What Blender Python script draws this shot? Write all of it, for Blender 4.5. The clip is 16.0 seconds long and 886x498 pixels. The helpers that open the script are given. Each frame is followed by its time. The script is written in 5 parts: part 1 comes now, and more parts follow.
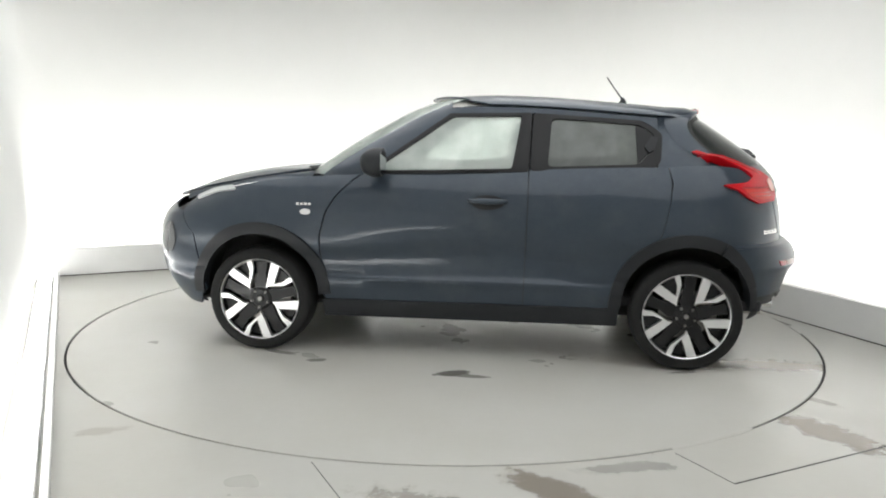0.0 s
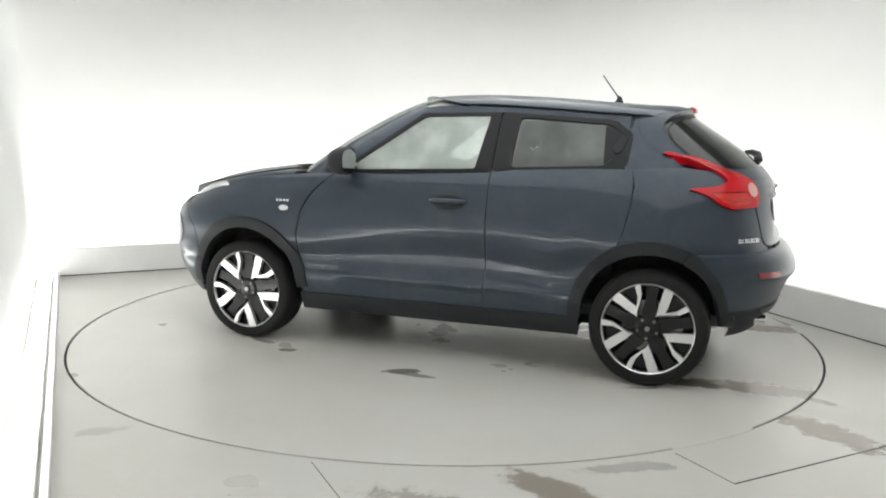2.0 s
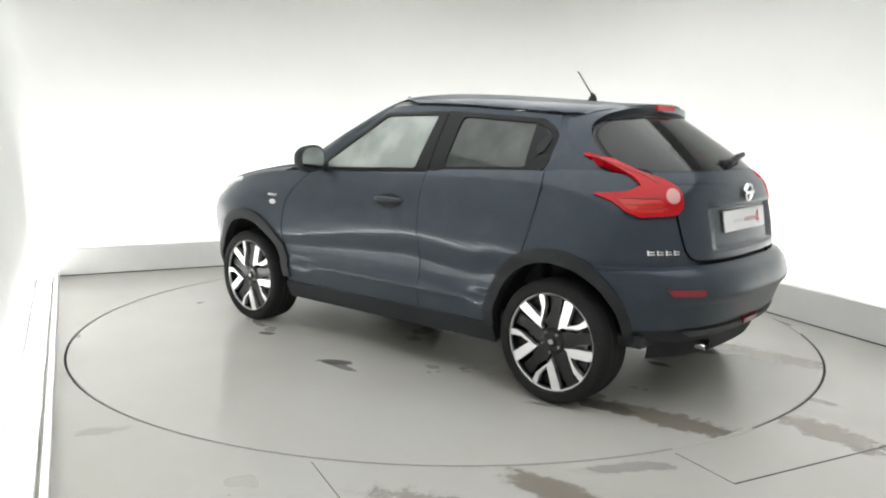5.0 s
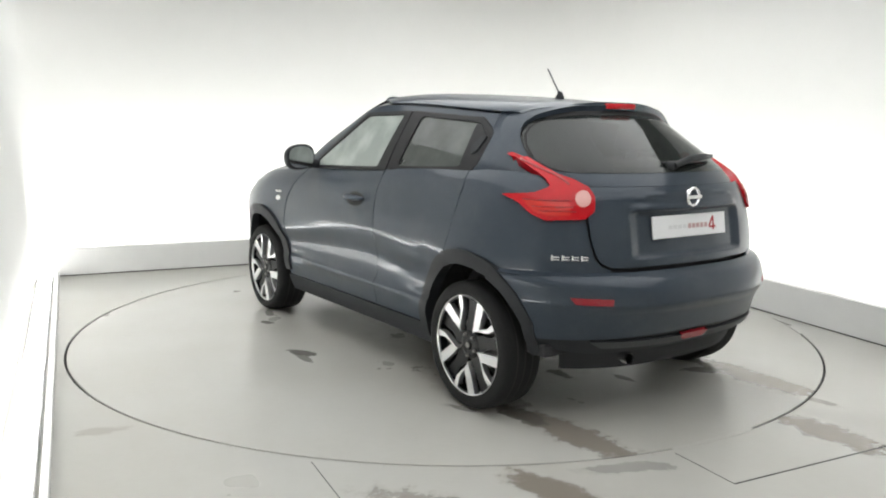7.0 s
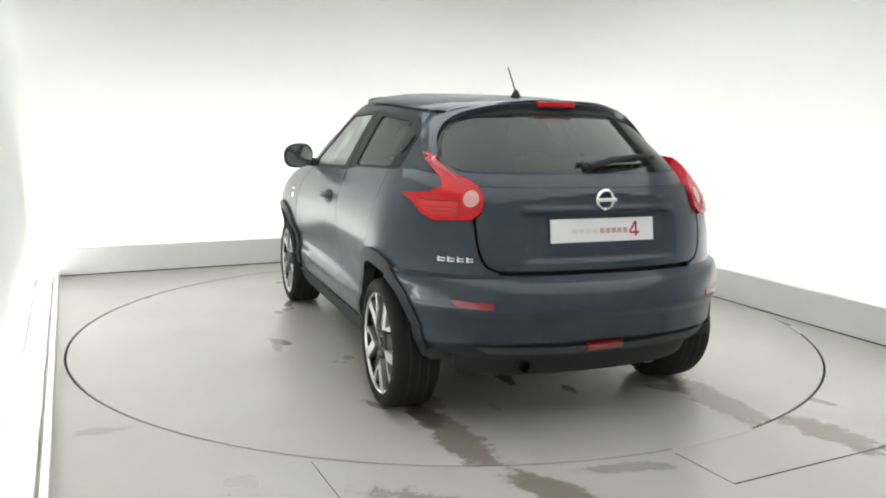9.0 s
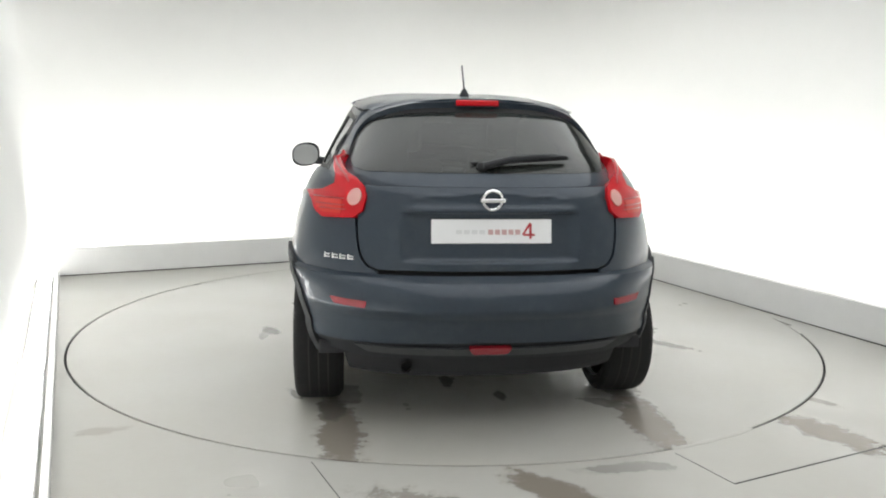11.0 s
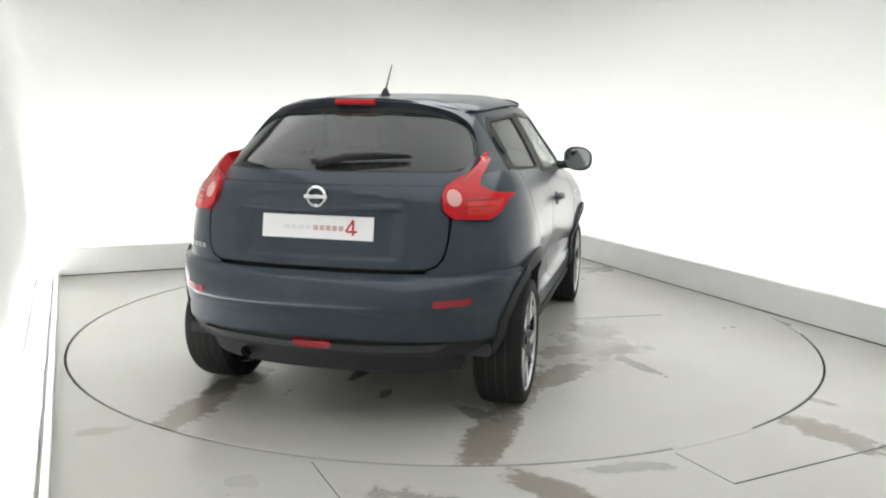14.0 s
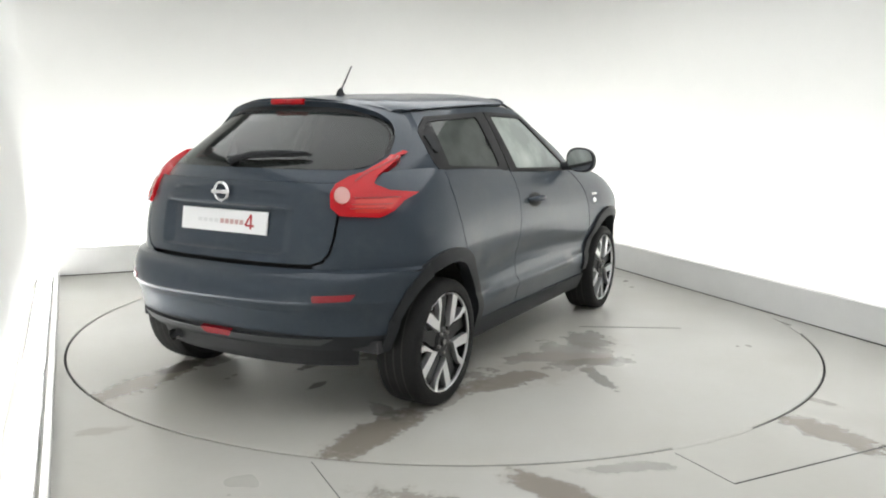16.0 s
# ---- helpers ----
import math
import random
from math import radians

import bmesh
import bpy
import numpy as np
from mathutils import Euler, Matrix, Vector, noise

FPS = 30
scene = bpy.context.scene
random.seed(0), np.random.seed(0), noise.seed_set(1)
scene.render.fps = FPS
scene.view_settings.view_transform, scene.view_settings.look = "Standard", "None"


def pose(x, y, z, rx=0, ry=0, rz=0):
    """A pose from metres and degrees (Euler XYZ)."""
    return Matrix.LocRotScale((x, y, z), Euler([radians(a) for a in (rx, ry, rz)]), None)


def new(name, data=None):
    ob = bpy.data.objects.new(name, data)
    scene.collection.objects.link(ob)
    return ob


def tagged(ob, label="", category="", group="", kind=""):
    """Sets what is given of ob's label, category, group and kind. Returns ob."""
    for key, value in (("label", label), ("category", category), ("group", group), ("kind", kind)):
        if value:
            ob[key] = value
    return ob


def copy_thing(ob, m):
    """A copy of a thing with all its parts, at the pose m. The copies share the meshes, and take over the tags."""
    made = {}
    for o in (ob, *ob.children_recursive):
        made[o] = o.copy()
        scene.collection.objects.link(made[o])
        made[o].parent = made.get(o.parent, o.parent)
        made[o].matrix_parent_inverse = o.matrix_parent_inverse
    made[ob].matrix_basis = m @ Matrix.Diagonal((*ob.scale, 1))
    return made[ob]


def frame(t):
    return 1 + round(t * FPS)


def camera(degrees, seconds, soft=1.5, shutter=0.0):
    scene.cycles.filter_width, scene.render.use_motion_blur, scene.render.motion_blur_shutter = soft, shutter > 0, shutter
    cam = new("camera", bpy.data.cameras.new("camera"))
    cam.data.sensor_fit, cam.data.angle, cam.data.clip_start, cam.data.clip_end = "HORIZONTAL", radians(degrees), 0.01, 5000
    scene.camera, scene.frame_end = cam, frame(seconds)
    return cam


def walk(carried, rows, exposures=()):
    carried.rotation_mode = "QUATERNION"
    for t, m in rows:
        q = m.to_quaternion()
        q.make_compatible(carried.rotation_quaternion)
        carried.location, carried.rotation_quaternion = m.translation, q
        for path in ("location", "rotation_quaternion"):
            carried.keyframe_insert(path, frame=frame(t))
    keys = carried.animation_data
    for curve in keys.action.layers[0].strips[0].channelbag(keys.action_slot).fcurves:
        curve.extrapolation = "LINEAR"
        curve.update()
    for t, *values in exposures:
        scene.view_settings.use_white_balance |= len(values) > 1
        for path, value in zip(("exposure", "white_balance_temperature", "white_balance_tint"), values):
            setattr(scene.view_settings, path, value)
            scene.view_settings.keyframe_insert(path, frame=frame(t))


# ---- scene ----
from mathutils import geometry
from mathutils.bvhtree import BVHTree

# Camera: fixed high on the studio's side wall
cam = camera(58.088, 16.0, soft=2.0)
EYE = pose(0, -5.5519, 1.3770, 81.2301, 0, 0.2059) @ pose(0, 0, 0, 0, 0, 0.8008)
walk(cam, [(0.0, EYE), (16.0, EYE)], exposures=[(0.0, 0.22), (16.0, 0.22)])

# The turntable's heading in degrees, second by second
TURN = [(0, 172.91), (1, 166.21), (2, 159.42), (3, 152.67), (4, 145.91), (5, 139.01), (6, 132.12), (7, 125.18),
        (8, 118.15), (9, 111.11), (10, 104.05), (11, 96.93), (12, 89.79), (13, 82.68), (14, 75.63), (15, 68.6), (16, 61.59)]
CAR_X, CAR_Y = -0.2383, 0.0542      # the car's middle on the disc
RING = 2.462

# ---------------------------------------------------------------- world
world = bpy.data.worlds.new("studio_world")
world.use_nodes = True
world.node_tree.nodes["Background"].inputs[0].default_value = (0.9, 0.95, 1.0, 1)
world.node_tree.nodes["Background"].inputs[1].default_value = 0.05
scene.world = world
STRIP_POWER = 13.0
FILL_POWER = 1.0


# ---------------------------------------------------------------- materials
def material(name, color=(0.5, 0.5, 0.5), rough=0.5, metal=0.0, coat=0.0, emit=0.0, emit_color=None, spec=0.5):
    m = bpy.data.materials.new(name)
    m.use_nodes = True
    b = m.node_tree.nodes["Principled BSDF"]
    b.inputs["Base Color"].default_value = (*color, 1)
    b.inputs["Roughness"].default_value = rough
    b.inputs["Metallic"].default_value = metal
    b.inputs["Coat Weight"].default_value = coat
    b.inputs["Coat Roughness"].default_value = 0.04
    b.inputs["Specular IOR Level"].default_value = spec
    if emit:
        b.inputs["Emission Color"].default_value = (*(emit_color or color), 1)
        b.inputs["Emission Strength"].default_value = emit
    return m


class Tree:
    """Short calls to wire a material's nodes."""
    def __init__(self, m):
        self.t = m.node_tree
        self.b = self.t.nodes["Principled BSDF"]

    def add(self, kind, **inputs):
        n = self.t.nodes.new(kind)
        for k, v in inputs.items():
            self.put(n, k, v)
        return n

    def put(self, n, k, v):
        s = n.inputs[int(k[1:])] if k[0] == "i" and k[1:].isdigit() else n.inputs[k]
        if isinstance(v, bpy.types.NodeSocket):
            self.t.links.new(v, s)
        else:
            s.default_value = v

    def coords(self):
        return self.add("ShaderNodeTexCoord").outputs["Object"]

    def noise(self, scale, detail=4.0, rough=0.55, vec=None):
        n = self.add("ShaderNodeTexNoise")
        n.inputs["Scale"].default_value, n.inputs["Detail"].default_value, n.inputs["Roughness"].default_value = scale, detail, rough
        self.t.links.new(vec or self.coords(), n.inputs["Vector"])
        return n.outputs["Fac"]

    def math(self, op, a, b=0.0, c=0.0):
        n = self.add("ShaderNodeMath", i0=a, i1=b, i2=c)
        n.operation = op
        return n.outputs[0]

    def ramp(self, fac, lo, hi, a=0.0, b=1.0):
        n = self.add("ShaderNodeMapRange", i0=fac, i1=lo, i2=hi, i3=a, i4=b)
        n.interpolation_type = "SMOOTHSTEP"
        return n.outputs[0]

    def mix(self, fac, a, b):
        n = self.add("ShaderNodeMix")
        n.data_type = "RGBA"
        for s, v in ((n.inputs[0], fac), (n.inputs[6], a), (n.inputs[7], b)):
            if isinstance(v, bpy.types.NodeSocket):
                self.t.links.new(v, s)
            else:
                s.default_value = v if not isinstance(v, tuple) or len(v) == 4 else (*v, 1)
        return n.outputs[2]

    def bump(self, height, strength=0.2, distance=0.002):
        n = self.add("ShaderNodeBump")
        n.inputs["Strength"].default_value, n.inputs["Distance"].default_value = strength, distance
        self.t.links.new(height, n.inputs["Height"])
        self.t.links.new(n.outputs[0], self.b.inputs["Normal"])

    def blob(self, vec, x, y, rx, ry, turn, edge=0.3, grain=9.0):
        """A ragged patch at (x, y), with half axes rx and ry."""
        m = self.add("ShaderNodeMapping", Vector=vec)
        m.vector_type = "TEXTURE"
        m.inputs["Location"].default_value = (x, y, 0)
        m.inputs["Rotation"].default_value = (0, 0, radians(turn))
        m.inputs["Scale"].default_value = (rx, ry, 1)
        ln = self.add("ShaderNodeVectorMath", i0=m.outputs[0])
        ln.operation = "LENGTH"
        n = self.noise(grain, 6, 0.65, vec)
        d = self.math("ADD", ln.outputs["Value"], self.math("MULTIPLY", self.math("SUBTRACT", n, 0.5), 2.1))
        return self.ramp(d, 1.0 - edge, 1.0 + edge, 1.0, 0.0)


def concrete(name, stains, base=(0.525, 0.52, 0.488)):
    """Sealed pale concrete, worn, with brown, wet dark and painted reflection patches: (x, y, rx, ry, turn, depth,
    brown).
    """
    m = material(name, base, 0.3, spec=0.5)
    t = Tree(m)
    v = t.coords()
    cloud = t.noise(0.9, 4, 0.55, v)
    fine = t.noise(26, 4, 0.65, v)
    col = t.mix(t.ramp(cloud, 0.3, 0.75, 0.0, 0.6), base, (base[0] * 0.88, base[1] * 0.86, base[2] * 0.82))
    col = t.mix(t.ramp(t.noise(2.6, 3, 0.5, v), 0.30, 0.90, 0.0, 0.14), col, (base[0] * 0.74, base[1] * 0.72, base[2] * 0.66))
    col = t.mix(t.math("MULTIPLY", fine, 0.16), col, tuple(c * 0.6 for c in base))
    rough = t.ramp(t.noise(1.6, 3, 0.5, v), 0.2, 0.8, 0.26, 0.36)
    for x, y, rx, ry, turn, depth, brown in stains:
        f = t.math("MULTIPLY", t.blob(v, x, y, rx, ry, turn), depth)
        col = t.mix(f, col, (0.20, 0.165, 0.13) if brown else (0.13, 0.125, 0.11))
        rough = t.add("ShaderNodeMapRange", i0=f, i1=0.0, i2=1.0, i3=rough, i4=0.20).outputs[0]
    t.put(t.b, "Base Color", col)
    t.put(t.b, "Roughness", rough)
    return m


def grainy(name, color, rough, scale=120.0, amount=0.25, bump=0.25, **kw):
    """A plain surface with two scales of colour and relief."""
    m = material(name, color, rough, **kw)
    t = Tree(m)
    v = t.coords()
    big = t.ramp(t.noise(3.0, 4, 0.6, v), 0.3, 0.7)
    fine = t.noise(scale, 4, 0.6, v)
    col = t.mix(t.math("MULTIPLY", big, amount), color, tuple(c * 0.75 for c in color))
    t.put(t.b, "Base Color", col)
    t.put(t.b, "Roughness", t.ramp(fine, 0.2, 0.8, rough * 0.85, min(1, rough * 1.2)))
    t.bump(fine, bump, 0.0006)
    return m


def paint_material():
    m = material("car_paint", (0.045, 0.060, 0.078), 0.38, metal=0.22, coat=0.50, spec=0.18)
    t = Tree(m)
    v = t.coords()
    flake = t.noise(900, 2, 0.5, v)
    dust = t.ramp(t.noise(5, 6, 0.7, v), 0.45, 0.8)
    drops = t.ramp(t.noise(240, 2, 0.5, v), 0.66, 0.74)
    col = t.mix(t.ramp(flake, 0.35, 0.7), (0.028, 0.039, 0.053), (0.046, 0.061, 0.082))
    col = t.mix(t.math("MULTIPLY", dust, 0.12), col, (0.16, 0.16, 0.155))
    t.put(t.b, "Base Color", col)
    t.put(t.b, "Coat Roughness", t.ramp(t.noise(8, 5, 0.6, v), 0.3, 0.7, 0.06, 0.12))
    t.bump(drops, 0.12, 0.0006)
    return m


def glass_material(name, tint, gloss_rough=0.02, light_veil=0.0):
    """A thin pane: tinted clear, with mirror gloss by Fresnel, and a pale veil painted for light through it."""
    m = bpy.data.materials.new(name)
    m.use_nodes = True
    t = m.node_tree
    t.nodes.clear()
    out = t.nodes.new("ShaderNodeOutputMaterial")
    clear = t.nodes.new("ShaderNodeBsdfTransparent")
    clear.inputs[0].default_value = (*tint, 1)
    gloss = t.nodes.new("ShaderNodeBsdfGlossy")
    gloss.inputs["Roughness"].default_value = gloss_rough
    fres = t.nodes.new("ShaderNodeFresnel")
    fres.inputs["IOR"].default_value = 1.5
    mx = t.nodes.new("ShaderNodeMixShader")
    t.links.new(fres.outputs[0], mx.inputs[0])
    body = clear.outputs[0]
    # uneven pale veil: brightness of light seen through the pane, put in as colour
    if light_veil:
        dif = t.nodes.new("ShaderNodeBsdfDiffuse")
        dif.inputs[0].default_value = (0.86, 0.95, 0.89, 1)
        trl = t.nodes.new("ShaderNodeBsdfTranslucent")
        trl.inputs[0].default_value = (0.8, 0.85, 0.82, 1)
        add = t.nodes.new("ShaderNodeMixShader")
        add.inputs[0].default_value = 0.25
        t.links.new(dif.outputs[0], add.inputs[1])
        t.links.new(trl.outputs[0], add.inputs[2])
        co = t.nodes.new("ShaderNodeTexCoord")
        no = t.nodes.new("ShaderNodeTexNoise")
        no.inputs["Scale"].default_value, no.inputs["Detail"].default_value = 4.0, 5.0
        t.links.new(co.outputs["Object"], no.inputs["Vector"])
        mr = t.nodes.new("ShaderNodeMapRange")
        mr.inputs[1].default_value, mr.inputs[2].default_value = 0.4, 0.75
        mr.inputs[3].default_value, mr.inputs[4].default_value = light_veil * 0.6, light_veil
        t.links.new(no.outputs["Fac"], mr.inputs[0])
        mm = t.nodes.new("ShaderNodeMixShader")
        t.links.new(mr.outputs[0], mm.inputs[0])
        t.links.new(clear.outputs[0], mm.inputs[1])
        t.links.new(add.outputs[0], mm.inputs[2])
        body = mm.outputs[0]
    t.links.new(body, mx.inputs[1])
    t.links.new(gloss.outputs[0], mx.inputs[2])
    t.links.new(mx.outputs[0], out.inputs[0])
    return m


DISC_STAINS_REFLECTION = [(-2.02, 0.72, 0.40, 0.10, 4, 0.75, 1), (-1.72, 0.76, 0.16, 0.07, 0, 0.8, 0), (-2.02, -0.73, 0.36, 0.11, -2, 0.75, 1),
               (-1.02, -0.93, 0.30, 0.10, -20, 0.55, 1), (-0.42, -1.22, 0.22, 0.07, -50, 0.6, 0), (-0.70, -1.36, 0.20, 0.05, 40, 0.6, 0),
               (-0.20, 1.20, 0.10, 0.05, 20, 0.9, 0), (-0.30, 1.24, 0.12, 0.03, 0, 0.6, 0), (0.62, 1.08, 0.06, 0.03, 10, 0.7, 0),
               (-1.35, 0.15, 0.09, 0.04, 0, 0.6, 0), (-1.60, -0.10, 0.08, 0.03, 0, 0.5, 0), (-0.45, -0.95, 0.40, 0.10, -60, 0.25, 1),
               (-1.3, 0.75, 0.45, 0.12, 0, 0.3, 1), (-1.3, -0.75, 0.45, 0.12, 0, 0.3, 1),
               # the patch at (0.05, -1.05) paints in the front wing's dark reflection
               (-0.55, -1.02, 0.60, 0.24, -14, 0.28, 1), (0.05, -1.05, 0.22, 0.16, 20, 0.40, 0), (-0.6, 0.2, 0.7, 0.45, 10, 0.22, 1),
               (-1.75, -0.62, 0.14, 0.05, 60, 0.5, 0), (-1.5, 0.95, 0.10, 0.03, 20, 0.5, 0), (0.9, 0.95, 0.10, 0.03, -20, 0.5, 0)]
FLOOR_STAINS = [(1.78, -2.02, 0.26, 0.10, -58, 0.8, 1), (0.42, -2.66, 0.22, 0.09, -40, 0.8, 1), (-1.53, -2.14, 0.10, 0.05, 20, 0.4, 1),
                (2.10, -2.45, 0.25, 0.10, -55, 0.6, 1), (0.1, -2.9, 0.4, 0.12, -30, 0.5, 1), (0.75, -2.45, 0.2, 0.05, 10, 0.35, 0),
                (1.9, -1.55, 0.18, 0.04, -50, 0.3, 1), (2.33, 0.4, 0.45, 0.03, -68, 0.6, 0)]
M_FLOOR = concrete("pale_sealed_concrete", FLOOR_STAINS)
M_DISC = concrete("turntable_concrete", DISC_STAINS_REFLECTION)
M_WALL = grainy("white_matt_wall", (0.82, 0.82, 0.80), 0.75, 40, 0.05, 0.05)
M_BOARD = grainy("grey_white_board", (0.72, 0.72, 0.71), 0.55, 30, 0.2, 0.1)
M_STRIP = material("light_diffuser", (0.9, 0.9, 0.9), 0.5, emit=STRIP_POWER, emit_color=(1.0, 1.0, 0.98))
M_FILL = material("fill_diffuser", (0.9, 0.9, 0.9), 0.6, emit=FILL_POWER, emit_color=(0.97, 0.99, 1.0))
M_HOUSING = material("white_metal_housing", (0.7, 0.7, 0.7), 0.4)
M_DARKGAP = material("dark_joint", (0.02, 0.02, 0.018), 0.8)
M_PAINT = paint_material()
M_INNER = material("dark_inner_shell", (0.012, 0.013, 0.015), 0.7)
M_PLASTIC = grainy("black_grained_plastic", (0.019, 0.021, 0.024), 0.55, 400, 0.3, 0.3, spec=0.3)
M_GLOSSBLACK = material("satin_black_trim", (0.012, 0.012, 0.013), 0.42, spec=0.25)
M_RUBBER = grainy("tyre_rubber", (0.012, 0.012, 0.012), 0.75, 200, 0.4, 0.3, spec=0.3)
M_ALLOY = material("machined_alloy", (0.78, 0.78, 0.79), 0.28, metal=0.85)
M_RIMBLACK = material("black_alloy", (0.008, 0.008, 0.009), 0.35, coat=0.15, spec=0.3)
M_STEEL = grainy("brake_steel", (0.32, 0.31, 0.30), 0.4, 200, 0.4, 0.3, metal=0.9)
M_CHROME = material("chrome", (0.85, 0.85, 0.86), 0.12, metal=1.0)
M_GLASS = glass_material("clear_green_glass", (0.86, 0.93, 0.89), 0.03, light_veil=0.75)
M_TINT = glass_material("privacy_glass", (0.20, 0.205, 0.21), 0.03, light_veil=0.16)
M_SCREEN = glass_material("rear_screen_glass", (0.13, 0.138, 0.142), 0.03, light_veil=0.055)
M_REDLAMP = material("red_lamp_plastic", (0.50, 0.004, 0.010), 0.25, coat=0.25, spec=0.3)
M_REDDARK = material("dark_red_lamp_plastic", (0.28, 0.01, 0.02), 0.25, coat=0.8)
M_ORANGE = material("amber_lamp_plastic", (0.60, 0.026, 0.018), 0.25, coat=0.5, spec=0.4)
M_LAMPRIB = material("dark_lamp_rib", (0.34, 0.006, 0.010), 0.3, coat=0.3)
M_LENS = material("clear_lamp_lens", (0.66, 0.34, 0.31), 0.25, coat=0.5)
M_HEADLAMP = material("head_lamp_lens", (0.75, 0.77, 0.78), 0.1, metal=0.3, coat=1.0)
M_NOSELAMP = material("smoked_head_lamp", (0.10, 0.105, 0.11), 0.12, metal=0.3, coat=0.4)
M_SCREENLINE = material("screen_heater_wire", (0.22, 0.20, 0.17), 0.6, spec=0.2)
M_PLATE = grainy("white_plate", (0.84, 0.84, 0.85), 0.4, 60, 0.1, 0.05)
M_REDPRINT = material("red_print", (0.45, 0.02, 0.03), 0.5)
M_PINKPRINT = material("faded_print", (0.56, 0.36, 0.36), 0.5)
M_GREYPRINT = material("grey_print", (0.70, 0.70, 0.71), 0.5)
M_FABRIC = grainy("dark_seat_fabric", (0.03, 0.03, 0.033), 0.9, 500, 0.3, 0.4)
M_TRIM = grainy("grey_cabin_trim", (0.10, 0.10, 0.10), 0.8, 200, 0.3, 0.2)
M_HEADLINING = grainy("pale_headlining", (0.45, 0.44, 0.42), 0.9, 200, 0.2, 0.1)
M_MIRROR = material("mirror_glass", (0.50, 0.51, 0.52), 0.05, metal=1.0)
M_ENGINE = grainy("dark_underbody", (0.02, 0.02, 0.02), 0.85, 60, 0.4, 0.3)


# ---------------------------------------------------------------- mesh helpers
def part(name, bm, mat, parent=None, label="", smooth=False, normals=None):
    """Links a bmesh as ONE mesh object, under a thing or a part where parent is given."""
    me = bpy.data.meshes.new(name)
    bm.to_mesh(me)
    bm.free()
    if smooth:
        me.polygons.foreach_set("use_smooth", [True] * len(me.polygons))
    if normals is not None:
        me.normals_split_custom_set_from_vertices(normals)
    me.materials.append(mat)
    ob = new(name, me)
    ob.parent = parent
    return tagged(ob, label)


def soft_edges(ob, angle=40):
    me = ob.data
    me.polygons.foreach_set("use_smooth", [True] * len(me.polygons))
    bm = bmesh.new()
    bm.from_mesh(me)
    for e in bm.edges:
        e.smooth = len(e.link_faces) == 2 and e.calc_face_angle(0) < radians(angle)
    bm.to_mesh(me)
    bm.free()
    return ob


def add_box(bm, x0, x1, y0, y1, z0, z1, bevel=0.0, m=None):
    r = bmesh.ops.create_cube(bm, size=1.0)
    vs = r["verts"]
    for v in vs:
        v.co = Vector(((x0 + x1) / 2 + v.co.x * (x1 - x0), (y0 + y1) / 2 + v.co.y * (y1 - y0), (z0 + z1) / 2 + v.co.z * (z1 - z0)))
    if bevel:
        es = list({e for v in vs for e in v.link_edges})
        r = bmesh.ops.bevel(bm, geom=es, offset=bevel, segments=2, affect="EDGES", profile=0.5)
        vs = list({v for f in r["faces"] for v in f.verts} | {v for v in vs if v.is_valid})
    if m is not None:
        for v in vs:
            v.co = m @ v.co
    return vs


def box(x0, x1, y0, y1, z0, z1, bevel=0.0, m=None):
    bm = bmesh.new()
    add_box(bm, x0, x1, y0, y1, z0, z1, bevel, m)
    return bm


def lathe(profile, steps=48, axis="y", bm=None):
    """Turns a profile of (radius, along) round an axis."""
    bm = bm or bmesh.new()
    rings = []
    for r, a in profile:
        ring = []
        for i in range(steps):
            c, s = math.cos(2 * math.pi * i / steps) * r, math.sin(2 * math.pi * i / steps) * r
            ring.append(bm.verts.new((c, a, s) if axis == "y" else (a, c, s) if axis == "x" else (c, s, a)))
        rings.append(ring)
    for p, q in zip(rings, rings[1:]):
        for i in range(steps):
            bm.faces.new((p[i], p[(i + 1) % steps], q[(i + 1) % steps], q[i]))
    for ring in (rings[0], rings[-1]):
        if (ring[0].co - ring[steps // 2].co).length > 1e-4:
            bm.faces.new(ring)
    bmesh.ops.recalc_face_normals(bm, faces=bm.faces)
    return bm


def prism(outline, y0, y1, bm=None, holes=()):
    """A plate in x and z with that outline, from y0 to y1."""
    bm = bm or bmesh.new()
    a = [bm.verts.new((x, y0, z)) for x, z in outline]
    b = [bm.verts.new((x, y1, z)) for x, z in outline]
    n = len(a)
    fs = [bm.faces.new(a), bm.faces.new(b[::-1])]
    fs += [bm.faces.new((a[i], b[i], b[(i + 1) % n], a[(i + 1) % n])) for i in range(n)]
    bmesh.ops.recalc_face_normals(bm, faces=fs)
    return bm


def tube(points, radius, steps=10, bm=None):
    bm = bm or bmesh.new()
    pts = [Vector(p) for p in points]
    rings = []
    for i, p in enumerate(pts):
        d = (pts[min(i + 1, len(pts) - 1)] - pts[max(i - 1, 0)]).normalized()
        u = d.orthogonal().normalized() if not rings else (u - d * u.dot(d)).normalized()
        w = d.cross(u)
        rr = radius[i] if isinstance(radius, (list, tuple)) else radius
        rings.append([bm.verts.new(p + (u * math.cos(a) + w * math.sin(a)) * rr) for a in [2 * math.pi * k / steps for k in range(steps)]])
    for p, q in zip(rings, rings[1:]):
        for i in range(steps):
            bm.faces.new((p[i], p[(i + 1) % steps], q[(i + 1) % steps], q[i]))
    bm.faces.new(rings[0][::-1])
    bm.faces.new(rings[-1])
    bmesh.ops.recalc_face_normals(bm, faces=bm.faces)
    return bm


